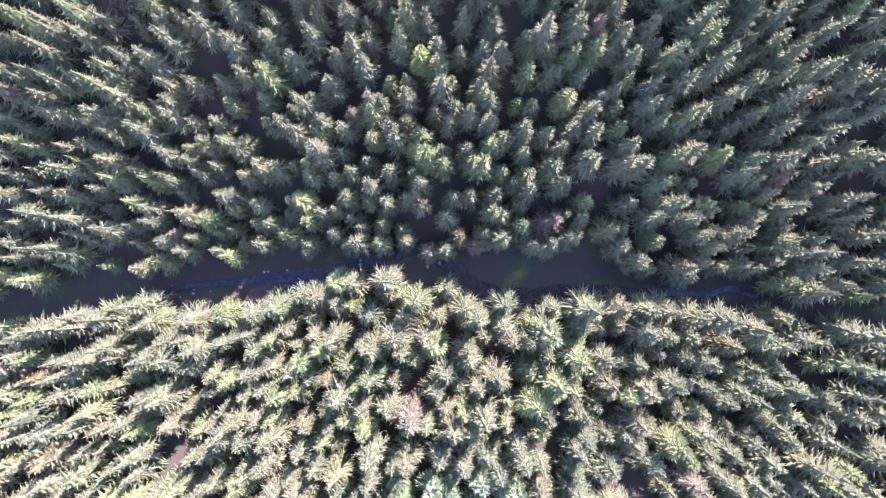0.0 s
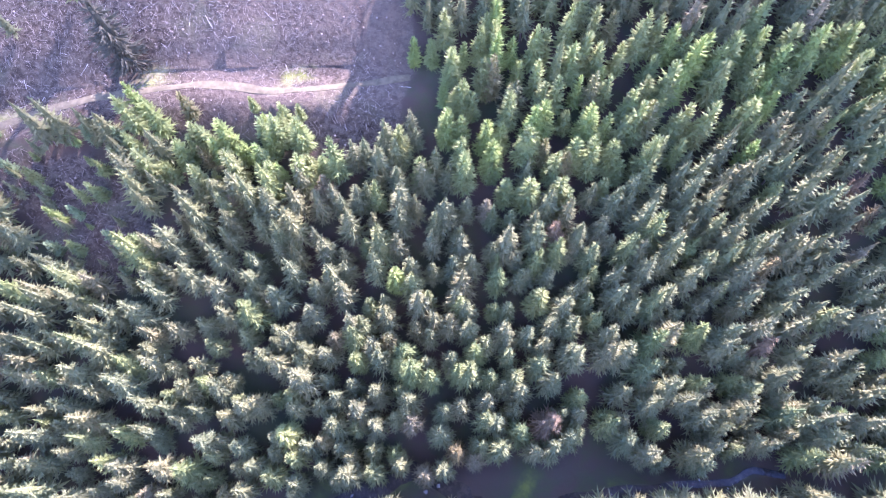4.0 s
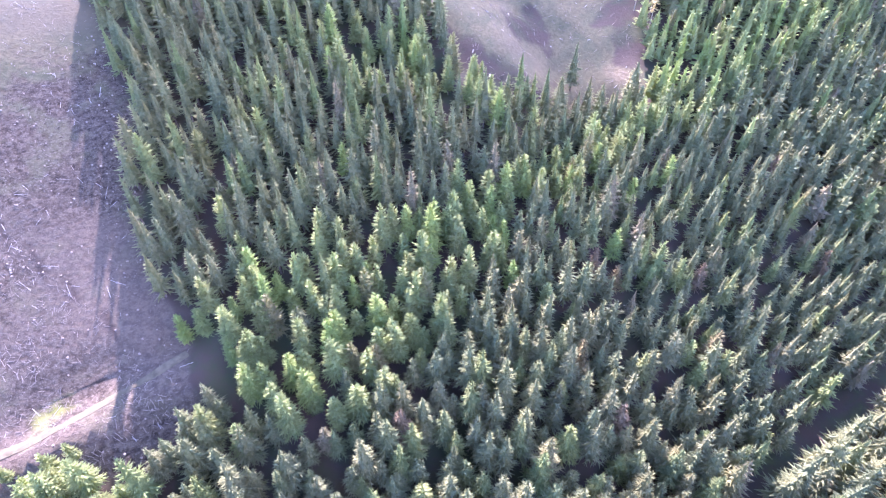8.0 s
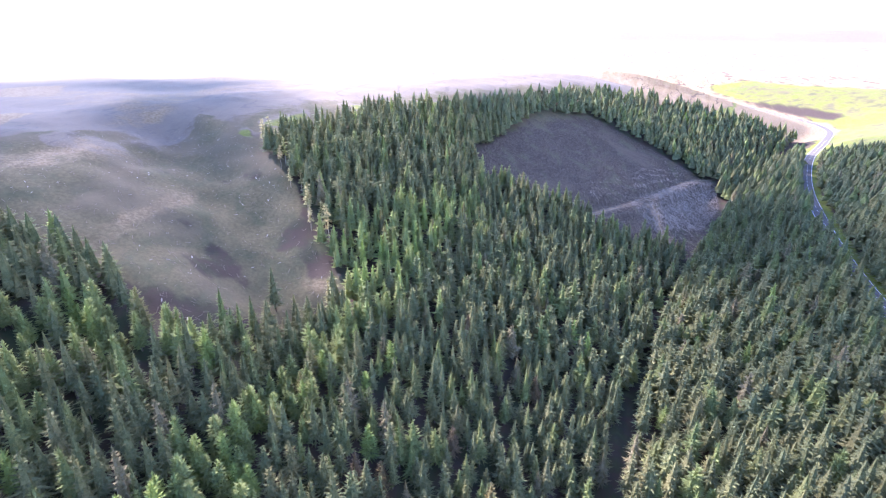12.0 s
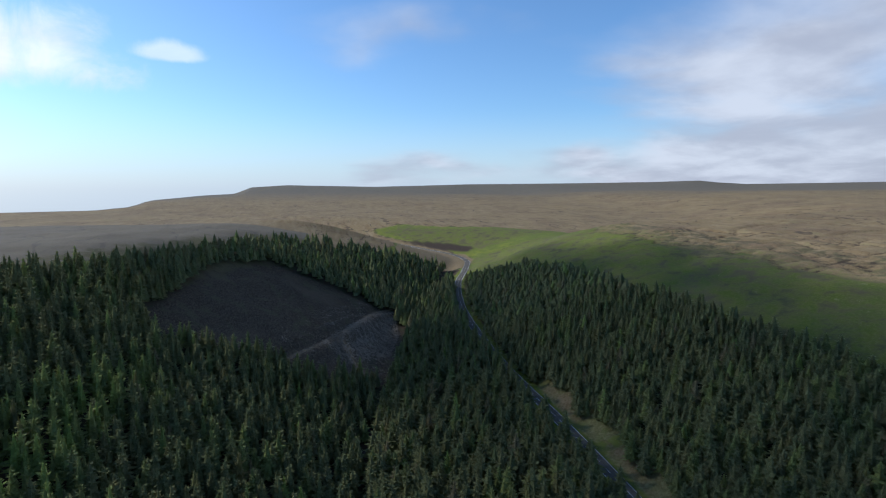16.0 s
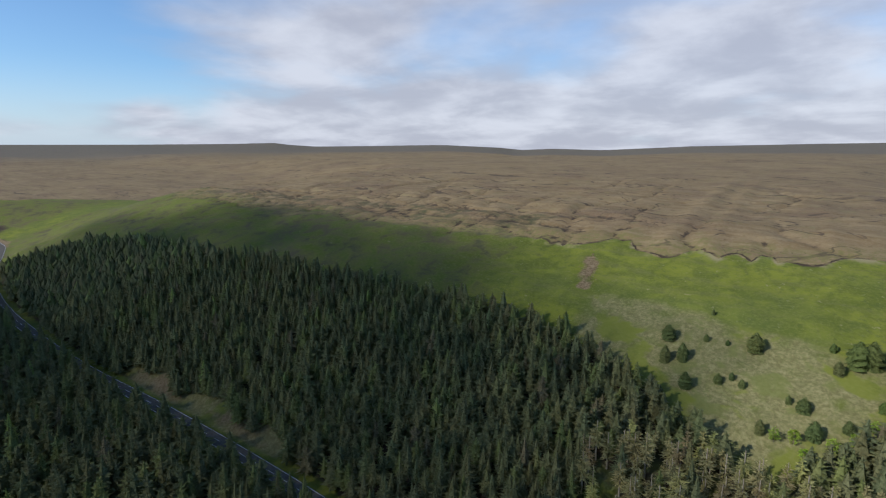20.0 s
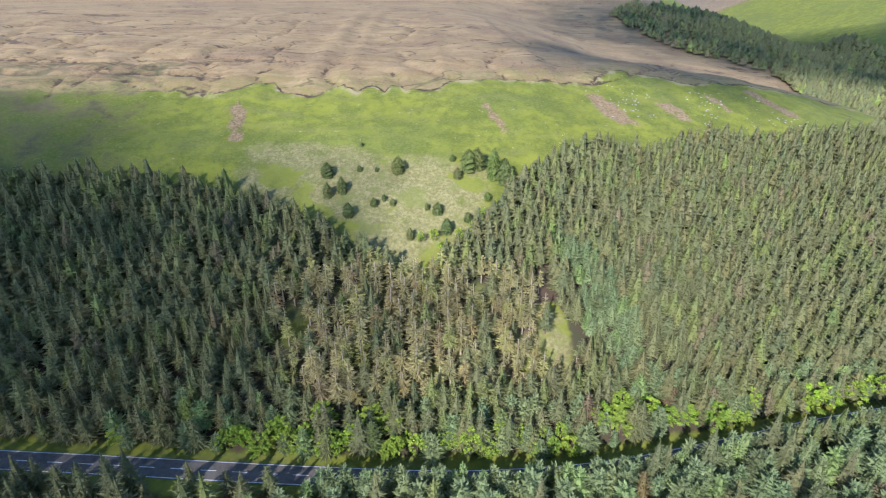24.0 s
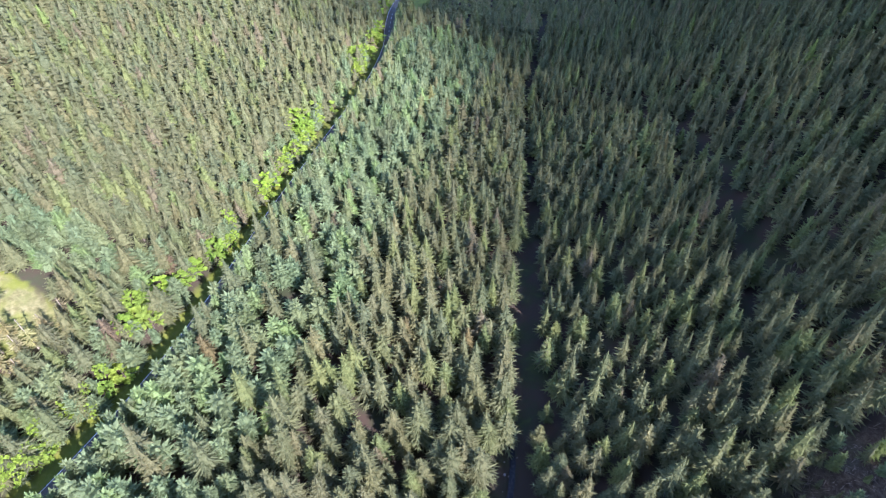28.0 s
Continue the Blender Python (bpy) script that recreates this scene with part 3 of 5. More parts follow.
for line in (TRACK_SOUTH, TRACK_WEST, TRACK_SPUR, TRACK_EAST, TRACK_LOW):
    d, at = line_distance(X, Y, line)
    tz = height(line[:, 0], line[:, 1])
    tz = np.convolve(np.pad(tz, 5, "edge"), np.ones(11) / 11, "valid")
    TRACK_Z.append(tz)
    b = sm(8, 3.5, d)
    Z = Z * (1 - b) + (tz[at] - 0.10) * b
    track_mask = np.maximum(track_mask, sm(3.6, 1.5, d) * (0.3 if line is TRACK_SOUTH else 1.0))
hollow = inside(X, Y, FELLED_MID).astype(float)
Z += 4.5 * (fbm(X / 17, Y / 17, 3, 71) - 0.5) * hollow
bed = sm(4.2, 1.4, line_distance(X, Y, STREAM)[0])
Z -= 0.9 * bed


def ground_z(x, y):
    """Height of the finished sheet."""
    x, y = np.asarray(x, float), np.asarray(y, float)
    i = np.clip(np.searchsorted(GX, x) - 1, 0, len(GX) - 2)
    j = np.clip(np.searchsorted(GY, y) - 1, 0, len(GY) - 2)
    u, v = (x - GX[i]) / (GX[i + 1] - GX[i]), (y - GY[j]) / (GY[j + 1] - GY[j])
    return (Z[j, i] * (1 - u) * (1 - v) + Z[j, i + 1] * u * (1 - v) + Z[j + 1, i] * (1 - u) * v + Z[j + 1, i + 1] * u * v)


def blur(a):
    b = np.pad(a.astype(float), 1, "edge")
    return (b[1:-1, 1:-1] * 2 + b[:-2, 1:-1] + b[2:, 1:-1] + b[1:-1, :-2] + b[1:-1, 2:]) / 6


# where things grow
EDGE_N_X = np.array([-420, -330, -246, -215, -172, -120, -89, -61, -40, 60, 86, 187, 327, 397, 444, 470])
EDGE_N_Y = np.array([-280, -275, -251, -241, -230, -220, -211, -206, -192, -182, -185, -186, -178, -168, -142, -132])
EDGE_S_X = np.array([-700, -60, 14, 100, 155, 177, 254, 385, 441, 480, 505, 520])
EDGE_S_Y = np.array([150, 168, 172, 168, 156, 150, 130, 66, 30, -10, -56, -110])


def felled_at(x, y):
    return (inside(x, y, FELLED_SOUTH) | inside(x, y, FELLED_LOW) | inside(x, y, FELLED_BANK) | inside(x, y, FELLED_MID) | inside(x, y, FELLED_WEST)
            | inside(x, y, FELLED_EAST) | inside(x, y, FELLED_GAP))


def wood_at(x, y):
    q = y - stream_y(x)
    road = np.interp(x, ROAD_X, ROAD_Y)
    south = (x > -400) & (q > 2.0 + 1.6 * sm(-25, -45, x) * sm(-135, -95, x) + 0.8 * sm(50, 30, np.abs(x)) + 2.4 * sm(22, 8, np.abs(x - 20)) + 0.5 * sm(34, 50, x) * sm(170, 130, x)) & (y < np.interp(x, EDGE_S_X, EDGE_S_Y)) & (x < 518)
    mid = (q < -2.0 - 1.8 * sm(-25, -45, x) * sm(-135, -95, x) - 0.6 * sm(50, 30, np.abs(x)) - 2.4 * sm(22, 8, np.abs(x - 20)) - 0.7 * sm(34, 50, x) * sm(170, 130, x)) & (y > road + 6.0 - 0.7 * sm(70, 40, x)) & (x < 462) & (x > -400)
    north = (y < road - 5.4 + 0.2 * sm(70, 40, x) * sm(-290, -250, x)) & (y > np.interp(x, EDGE_N_X, EDGE_N_Y)) & (x < 470) & (x > -330)
    glade = (x > 132) & (x < 232) & (y < road - 4) & (y > road - 6 - 8 * vnoise(x / 14, x * 0, 29))
    bend = inside(x, y, BEND)
    bare_spot = ((x + 39) ** 2 + ((y + 127) * 0.45) ** 2 < 34) & (vnoise(x * 1.7, y * 1.7, 37) < 0.6)
    open_ground = bare_spot | bend | felled_at(x, y) | inside(x, y, CLEARING_NORTH) | glade
    open_ground |= line_distance(x, y, SIDE_GULLY)[0] < 2.2
    far = inside(x, y, WOOD_EAST) & (np.abs(y - road) > 7)
    far |= inside(x, y, WOOD_FAR) | inside(x, y, WOOD_NOSE)
    return (south | mid | north | far) & ~open_ground


wood, felled = wood_at(X, Y), felled_at(X, Y)
dry = 0.62 * blur(blur(inside(X, Y, CLEARING_NORTH) & (Y > np.interp(X, [-40, -24, -16, -6, 8, 23, 40, 62, 80], [-199, -199, -200, -204, -206, -208, -212, -211, -209]))))
glade = ((X > 128) & (X < 236) & (Q < -60) & (on_road < 9 + 14 * fbm(X / 12, Y / 12, 2, 29)) & (on_road > 4)).astype(float)
gully = np.zeros_like(X)
for gx, gy, length, width in ((73, -226, 30, 5), (-35, -233, 26, 4), (-90, -248, 34, 9), (-122, -250, 18, 9), (-182, -272, 34, 8), (-150, -262, 20, 5)):
    along, across = (Y - gy), (X - gx) + 0.25 * (Y - gy) + 5 * (fbm(X / 6, Y / 8, 3, 19) - 0.5)
    gully = np.maximum(gully, sm(length * 0.62, length * 0.4, np.abs(along)) * sm(width, width * 0.2, np.abs(across)) * (0.45 + 0.9 * fbm(X / 4, Y / 4, 2, 23)))
cut = sm(34, 8, on_road) * sm(510, 540, X) * sm(790, 740, X) * (Y - np.interp(X, WEST_X, WEST_Y) > -4)
dry = np.maximum(dry, blur(blur(glade)))
tan = 0.5 * blur(blur((Y > 170) & (X > -60) & (fbm(X / 70, Y / 45, 3, 83) > 0.57)))
tan_hollow = 0.5 * sm(9, 2, line_distance(X, Y, curve([(98, 139), (117, 141), (135, 142), (146, 147)]))[0]) + 0.5 * sm(9, 3, np.hypot(X - 136, Y - 90))
dry = np.maximum(dry, 0.5 * blur(blur(inside(X, Y, THIN_STAND))))
dry = np.maximum(dry, 0.62 * sm(9, 4, np.hypot(X + 39, (Y + 127) * 0.5)))
rock = np.clip(0.55 * blur(glade) * sm(0.40, 0.55, fbm(X / 9, Y / 9, 3, 97)) + gully * 0.9 + cut * 0.8 + track_mask * 0.62 + tan + tan_hollow, 0, 1)
fringe = sm(-12, -24, X) * sm(8, 2, np.abs(line_distance(X, Y, offset(TRACK_SOUTH, 2.5))[0])) * (fbm(X / 5, Y / 5, 3, 53) > 0.44)
dry = np.maximum(dry, 0.66 * blur(fringe))
for bx, by, bl, bw, turn in BURNT_PLOTS:
    ux, uy = (X - bx) * math.cos(turn) + (Y - by) * math.sin(turn), (Y - by) * math.cos(turn) - (X - bx) * math.sin(turn)
    rock = np.maximum(rock, 0.9 * sm(bl / 2 + 2, bl / 2 - 2, np.abs(ux)) * sm(bw / 2 + 2, bw / 2 - 2, np.abs(uy)))
felled_w = blur(felled)
verge = 0.8 * sm(10, 5.5, on_road) * (X < 520)
grass = np.clip(1 - blur(wood) * 0.9 - felled_w - moor, 0, 1)
grass = np.maximum(grass, verge * 0.85) * (1 - rock * 0.5) * (1 - sm(9, 4, line_distance(X, Y, SIDE_GULLY)[0]))
GREEN_WEST = [(450, -262), (470, -150), (552, -178), (640, -158), (715, -116), (790, -80), (800, -130), (730, -185), (690, -250), (600, -300), (520, -290)]
BURNT_WEST = [(589, -180), (616, -161), (657, -138), (710, -112), (704, -127), (669, -158), (613, -189), (601, -191)]
TAN_WEST = [(522, -88), (574, -90), (626, -148), (588, -176), (555, -173), (514, -156)]
rock = np.maximum(rock, 0.85 * blur(inside(X, Y, TAN_WEST)))
burnt = 1.3 * blur(inside(X, Y, BURNT_WEST))
burnt = np.maximum(burnt, 1.1 * sm(3.2, 0.6, line_distance(X, Y, curve(list(zip(DITCH_X, DITCH_Y))))[0]))
gw = blur(blur(inside(X, Y, GREEN_WEST) | inside(X, Y, GREEN_FAR)))
moor = moor * (1 - gw)
sward = 0.85 * np.exp(-((moor_edge - 12) / 9) ** 2) * (Y > 0) * sm(20, 50, X) * sm(420, 330, X) * sm(0.38, 0.52, fbm(X / 16, Y / 16, 3, 67))
moor = moor * (1 - 0.8 * sward)
grass = np.maximum(np.maximum(np.maximum(grass * (np.abs(Q) > 16), sward), gw), 0.3 * sm(13, 8, np.abs(Q)) * (np.abs(X) < 120))
rough = np.clip(0.5 * gw * sm(560, 600, X) + 0.48 * sm(60, 130, X) * (Y < -150) * (Y > -300) * (X < 560) + blur(inside(X, Y, FELLED_MID)) + 0.35 * sm(17, 10, np.abs(Q)) * (np.abs(X) < 460) * (np.abs(X) > 120) + 0.8 * sm(60, 10, np.abs(moor_edge)) * (Y > 0) * (1 - sward), 0, 1)
felled_w = felled_w * (1 - blur(inside(X, Y, FELLED_MID)) * (0.6 + 0.35 * sm(0.42, 0.58, fbm(X / 24, Y / 24, 3, 73))))
rough = rough * (1 - 0.75 * hollow * sm(0.52, 0.36, fbm(X / 24, Y / 24, 3, 73)))
# Where the grey haze tone is painted: far moor and south plateau.
heather_haze = np.maximum(sm(1500, 2800, RAD), 0.95 * (Y > 0) * (Q > 0) * (X < 520))


def sheet(name, verts, faces, mats, smooth=True):
    """A mesh from arrays of corners and of triangles or quads."""
    me = bpy.data.meshes.new(name)
    k = faces.shape[1]
    me.vertices.add(len(verts))
    me.vertices.foreach_set("co", np.ascontiguousarray(verts, np.float32).ravel())
    me.loops.add(faces.size)
    me.loops.foreach_set("vertex_index", np.ascontiguousarray(faces, np.int32).ravel())
    me.polygons.add(len(faces))
    me.polygons.foreach_set("loop_start", np.arange(0, faces.size, k, dtype=np.int32))
    me.polygons.foreach_set("loop_total", np.full(len(faces), k, np.int32))
    me.polygons.foreach_set("use_smooth", np.full(len(faces), smooth, bool))
    for mat in mats:
        me.materials.append(mat)
    me.update(calc_edges=True)
    return me


nx, ny = len(GX), len(GY)
idx = np.arange(nx * ny).reshape(ny, nx)
quads = np.stack([idx[:-1, :-1], idx[:-1, 1:], idx[1:, 1:], idx[1:, :-1]], -1).reshape(-1, 4)
ground_mesh = sheet("ground", np.stack([X, Y, Z], -1).reshape(-1, 3), quads, [GROUND])
for name, layers in (("cover", (grass, moor, felled_w)), ("bare", (0.6 * burnt, dry, rock)), ("scrub", (rough, heather_haze, near)),
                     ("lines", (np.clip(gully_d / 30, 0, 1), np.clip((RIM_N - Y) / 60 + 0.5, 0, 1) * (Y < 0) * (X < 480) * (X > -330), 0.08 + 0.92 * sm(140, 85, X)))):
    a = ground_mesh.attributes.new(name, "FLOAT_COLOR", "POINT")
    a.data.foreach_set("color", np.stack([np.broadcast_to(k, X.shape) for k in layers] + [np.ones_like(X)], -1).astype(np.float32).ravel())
ground = tagged(new("ground", ground_mesh), "valley ground with grass, brown moor, peat channels and felled slopes", "ground", kind="structure")


def strip(name, line, z, width, mats, shift=0.0, lift=0.0, crown=0.0, depth=0.25):
    """A strip of given width along a line, with sides that reach into the ground."""
    d = np.gradient(line, axis=0)
    d /= np.linalg.norm(d, axis=1)[:, None]
    side = np.stack([-d[:, 1], d[:, 0]], -1)
    rows = []
    for s, dz in ((-0.5, -depth), (-0.5, 0), (-0.25, crown * 0.7), (0, crown), (0.25, crown * 0.7), (0.5, 0), (0.5, -depth)):
        p = line + side * (shift + s * width + 0 * z)[:, None]
        rows.append(np.column_stack([p, z + lift + dz]))
    v = np.stack(rows, 1)
    k = v.shape[1]
    i = np.arange(len(line) * k).reshape(len(line), k)
    f = np.stack([i[:-1, :-1], i[1:, :-1], i[1:, 1:], i[:-1, 1:]], -1).reshape(-1, 4)
    return sheet(name, v.reshape(-1, 3), f[:, ::-1], mats, False)


road = tagged(new("road", strip("road", ROAD, ROAD_Z, 5.8, [ASPHALT], crown=0.05)),
              "grey two-lane asphalt road with white edge lines", "road", kind="structure")


def part(name, me, parent, label=""):
    ob = new(name, me)
    ob.parent = parent
    if label:
        tagged(ob, label)
    return ob


for side in (-2.62, 2.62):
    part("edge_line", strip("edge_line", ROAD, ROAD_Z, 0.16, [PAINT], shift=side, lift=0.016, depth=0.01), road, "worn white edge line")
seg = np.cumsum(np.r_[0, np.linalg.norm(np.diff(ROAD, axis=0), axis=1)])
at = 0.0
while at < seg[-1] - 6:
    s = np.linspace(at, at + 3.6, 3)
    bit = np.column_stack([np.interp(s, seg, ROAD[:, 0]), np.interp(s, seg, ROAD[:, 1])])
    if -300 < bit[0, 0] < 520:
        part("dash", strip("dash", bit, np.interp(s, seg, ROAD_Z), 0.15, [PAINT], lift=0.062, depth=0.01), road)
    at += 7.2

for line, tz, wd, mat, label in ((TRACK_SOUTH, TRACK_Z[0], 1.7, PALE_DIRT, "pale cream dirt track crossing the felled slope"),
                                 (offset(TRACK_WEST, 1.1), TRACK_Z[1], 0.8, DIRT, "pale wheel rut of a forwarder track"),
                                 (offset(TRACK_WEST, -1.1), TRACK_Z[1], 0.8, DIRT, "pale wheel rut of a forwarder track"),
                                 (offset(TRACK_WEST, -5.5), ground_z(*offset(TRACK_WEST, -5.5).T), 0.6, DIRT, "faint old wheel rut beside the forwarder track"),
                                 (TRACK_SPUR, TRACK_Z[2], 1.0, DIRT, "pale rutted branch track"),
                                 (TRACK_EAST, TRACK_Z[3], 4.0, DIRT, "earth track on the far felled hillside"),
                                 (TRACK_LOW, TRACK_Z[4], 3.0, DIRT, "faint earth track low on the far felled hillside")):
    wob = 0.9 * (fbm(line[:, 0] / 5, line[:, 1] / 5, 3, 5) - 0.5)
    uneven = wd * (0.45 + 1.1 * fbm(line[:, 0] / 6, line[:, 1] / 6, 3, 6))
    tagged(new("forest_track", strip("forest_track", line, tz, uneven, [mat], shift=wob, lift=-0.05, crown=0.05)), label, "track", kind="structure")

# a layby behind the far bend
LAYBY = curve([(-340, -181), (-362, -184.5), (-390, -186), (-412, -184), (-430, -175)])
tagged(new("layby", strip("layby", LAYBY, ground_z(LAYBY[:, 0], LAYBY[:, 1]) + 0.2, 4.2, [ASPHALT], depth=1.0)), "old grey asphalt layby behind the road bend", "layby", kind="structure")

# the stream
SHOWN = STREAM[np.abs(STREAM[:, 0]) < 66]
sx, sy = SHOWN[:, 0], SHOWN[:, 1]
sz = np.convolve(np.pad(ground_z(sx, sy), 4, "edge"), np.ones(9) / 9, "valid")
stream = tagged(new("stream", strip("stream", SHOWN, sz + 0.30, 4.2 - 2.9 * sm(22, 46, np.abs(sx)), [WATER], shift=(1.0 + 3.4 * sm(40, 64, np.abs(sx))) * (vnoise(sx / 5, sy / 5, 9) - 0.5))),
                "dark shallow peat-brown stream over stones", "stream", kind="structure")

# ---- trees ----
UP = np.array([0, 0, 1.0])


class Shape:
    """Corners and triangles of one tree, with bark and foliage apart."""

    def __init__(self):
        self.v, self.f, self.g, self.n = [], [], [], 0

    def tri(self, pts, faces, growth_shade=None):
        self.v.append(np.asarray(pts, float))
        self.g.append(np.zeros(len(pts)) if growth_shade is None else np.asarray(growth_shade, float))
        self.f.append(np.asarray(faces, int) + self.n)
        self.n += len(pts)

    def done(self):
        return np.vstack(self.v), np.vstack(self.f), np.concatenate(self.g)


def trunk_shape(h, r, sides=6, top=0.05, lean=0.0):
    s = Shape()
    a = np.arange(sides) * 2 * math.pi / sides
    rings = [np.column_stack([np.cos(a) * rr + lean * z, np.sin(a) * rr, np.full(sides, z)])
             for z, rr in (((-0.6, r * 1.35), (0.4, r), (h * 0.5, r * 0.6), (h, max(r * top, 0.02))) if sides > 4 else ((-0.6, r * 1.2), (h, r * 0.1)))]
    f = []
    for k in range(len(rings) - 1):
        for i in range(sides):
            j = (i + 1) % sides
            f += [(k * sides + i, k * sides + j, (k + 1) * sides + j), (k * sides + i, (k + 1) * sides + j, (k + 1) * sides + i)]
    s.tri(np.vstack(rings), f)
    return s.done()


def spruce_shape(rng, h, r, whorls, per, twigs, low=0.25, taper=0.95, rise=0.0, wide=1.0, core=0.34, ragged=0.22):
    """Whorls of boughs round a slim cone, longest below: each bough sags, turns up at its tip and carries side sprays."""
    s = Shape()
    for k in range(whorls):
        v = min(max((k + rng.uniform(-0.4, 0.4)) / whorls, 0.0), 0.965)
        reach = r * (1.0 - v) ** taper * (0.8 + 0.2 * min(1.0, v / 0.15)) + 0.22
        turn = rng.uniform(0, 6.283)
        for b in range(max(4, round(per * (0.7 + 0.3 * (1 - v))))):
            a = turn + 6.283 * (b + rng.uniform(-0.3, 0.3)) / per
            ln = reach * rng.uniform(1 - ragged, 1 + ragged)
            up, droop = rise - 0.06 + 0.75 * v ** 2, 0.40 - 0.18 * v
            out = np.array([math.cos(a), math.sin(a), 0])
            side = np.array([-out[1], out[0], 0]) * 0.9 + UP * rng.choice((-0.35, 0.35))
            z0 = h * (low + (0.985 - low) * v) + rng.uniform(-0.3, 0.3)

            def at(t):
                return out * (ln * t) + UP * (z0 + ln * (up * t - droop * t * (1.7 - t)))

            wd = (0.055 * ln + (0.10, 0.085, 0.075)[min(2, twigs)]) * wide
            p = [at(0.08), at(0.5) + side * wd, at(1.0), at(0.5) - side * wd]
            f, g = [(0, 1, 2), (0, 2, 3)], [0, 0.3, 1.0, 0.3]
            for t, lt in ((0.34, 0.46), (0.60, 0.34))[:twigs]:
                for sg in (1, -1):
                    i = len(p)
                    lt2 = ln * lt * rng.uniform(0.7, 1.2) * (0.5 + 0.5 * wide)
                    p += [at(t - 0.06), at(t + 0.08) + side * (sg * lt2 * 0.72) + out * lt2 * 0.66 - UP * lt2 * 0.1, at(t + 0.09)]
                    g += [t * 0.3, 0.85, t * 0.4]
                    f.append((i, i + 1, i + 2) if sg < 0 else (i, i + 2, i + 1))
            # Paler to tip and top, so shade deep inside is painted in.
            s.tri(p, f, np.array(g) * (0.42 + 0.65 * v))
    # The core keeps the dark tone: painted shade inside the crown.
    a = np.arange(5) * 1.2566
    s.tri(np.vstack([np.column_stack([np.cos(a) * r * core, np.sin(a) * r * core, np.full(5, h * (low + 0.02))]), [[0, 0, h * 1.02]]]), [(i, (i + 1) % 5, 5) for i in range(5)], [0] * 5 + [0.2])
    return s.done()


def cone_shape(rng, h, r, low, full, rings=4, sides=6, crumple=0.3, whorls=0, per=6, rise=0.0):
    """A dense crown seen from far: a crumpled cone in tiers, every other ring standing out over the hollow below it, with bough tips that break its outline."""
    s = Shape()
    pts, grow, faces = [], [], []
    for k in range(rings):
        v = (k + rng.uniform(-0.15, 0.15) * (k > 0)) / rings
        wide = r * min(1.0, full * (1 - v) ** 0.9) * (1.1 if k % 2 == 0 else 0.8)
        for b in range(sides):
            a = 6.283 * (b + 0.5 * (k % 2) + rng.uniform(-0.28, 0.28)) / sides
            ln = wide * rng.uniform(1 - crumple, 1 + crumple)
            pts.append((math.cos(a) * ln, math.sin(a) * ln, h * (low + (1 - low) * v) + rng.uniform(-0.4, 0.4) - (0.3 if k % 2 == 0 else 0.0)))
            # Outer rings paler, inner rings dark: shade of hollows put into the colour.
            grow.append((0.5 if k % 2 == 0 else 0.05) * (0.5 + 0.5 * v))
    pts.append((0, 0, h))
    grow.append(1.0)
    for k in range(rings - 1):
        for b in range(sides):
            p, q, c = k * sides + b, k * sides + (b + 1) % sides, (k + 1) * sides
            if k % 2 == 0:
                faces += [(p, q, c + b), (q, c + (b + 1) % sides, c + b)]
            else:
                faces += [(p, q, c + (b + 1) % sides), (p, c + (b + 1) % sides, c + b)]
    last = (rings - 1) * sides
    faces += [(last + b, last + (b + 1) % sides, len(pts) - 1) for b in range(sides)]
    s.tri(pts, faces, grow)
    for k in range(whorls):
        v = (k + rng.uniform(-0.2, 0.5)) / whorls
        reach = r * min(1.0, full * (1 - v) ** 0.9)
        for b in range(per):
            a = 6.283 * (b + rng.uniform(0, 1)) / per
            out, side = np.array([math.cos(a), math.sin(a), 0]), np.array([-math.sin(a), math.cos(a), rng.uniform(-0.5, 0.5)])
            z, ln, wd = h * (low + (1 - low) * v) + rng.uniform(-0.4, 0.4), reach * rng.uniform(1.05, 1.5) + 0.15, 0.13 * reach + 0.12
            root = out * reach * 0.55 + UP * (z + 0.2 * reach)
            s.tri([root + side * wd, root - side * wd, out * ln + UP * (z + ln * (rise + 0.5 * v * v - 0.12))], [(0, 1, 2)], [0.1, 0.1, rng.uniform(0.6, 1.0) * (0.5 + 0.5 * v)])
    return s.done()


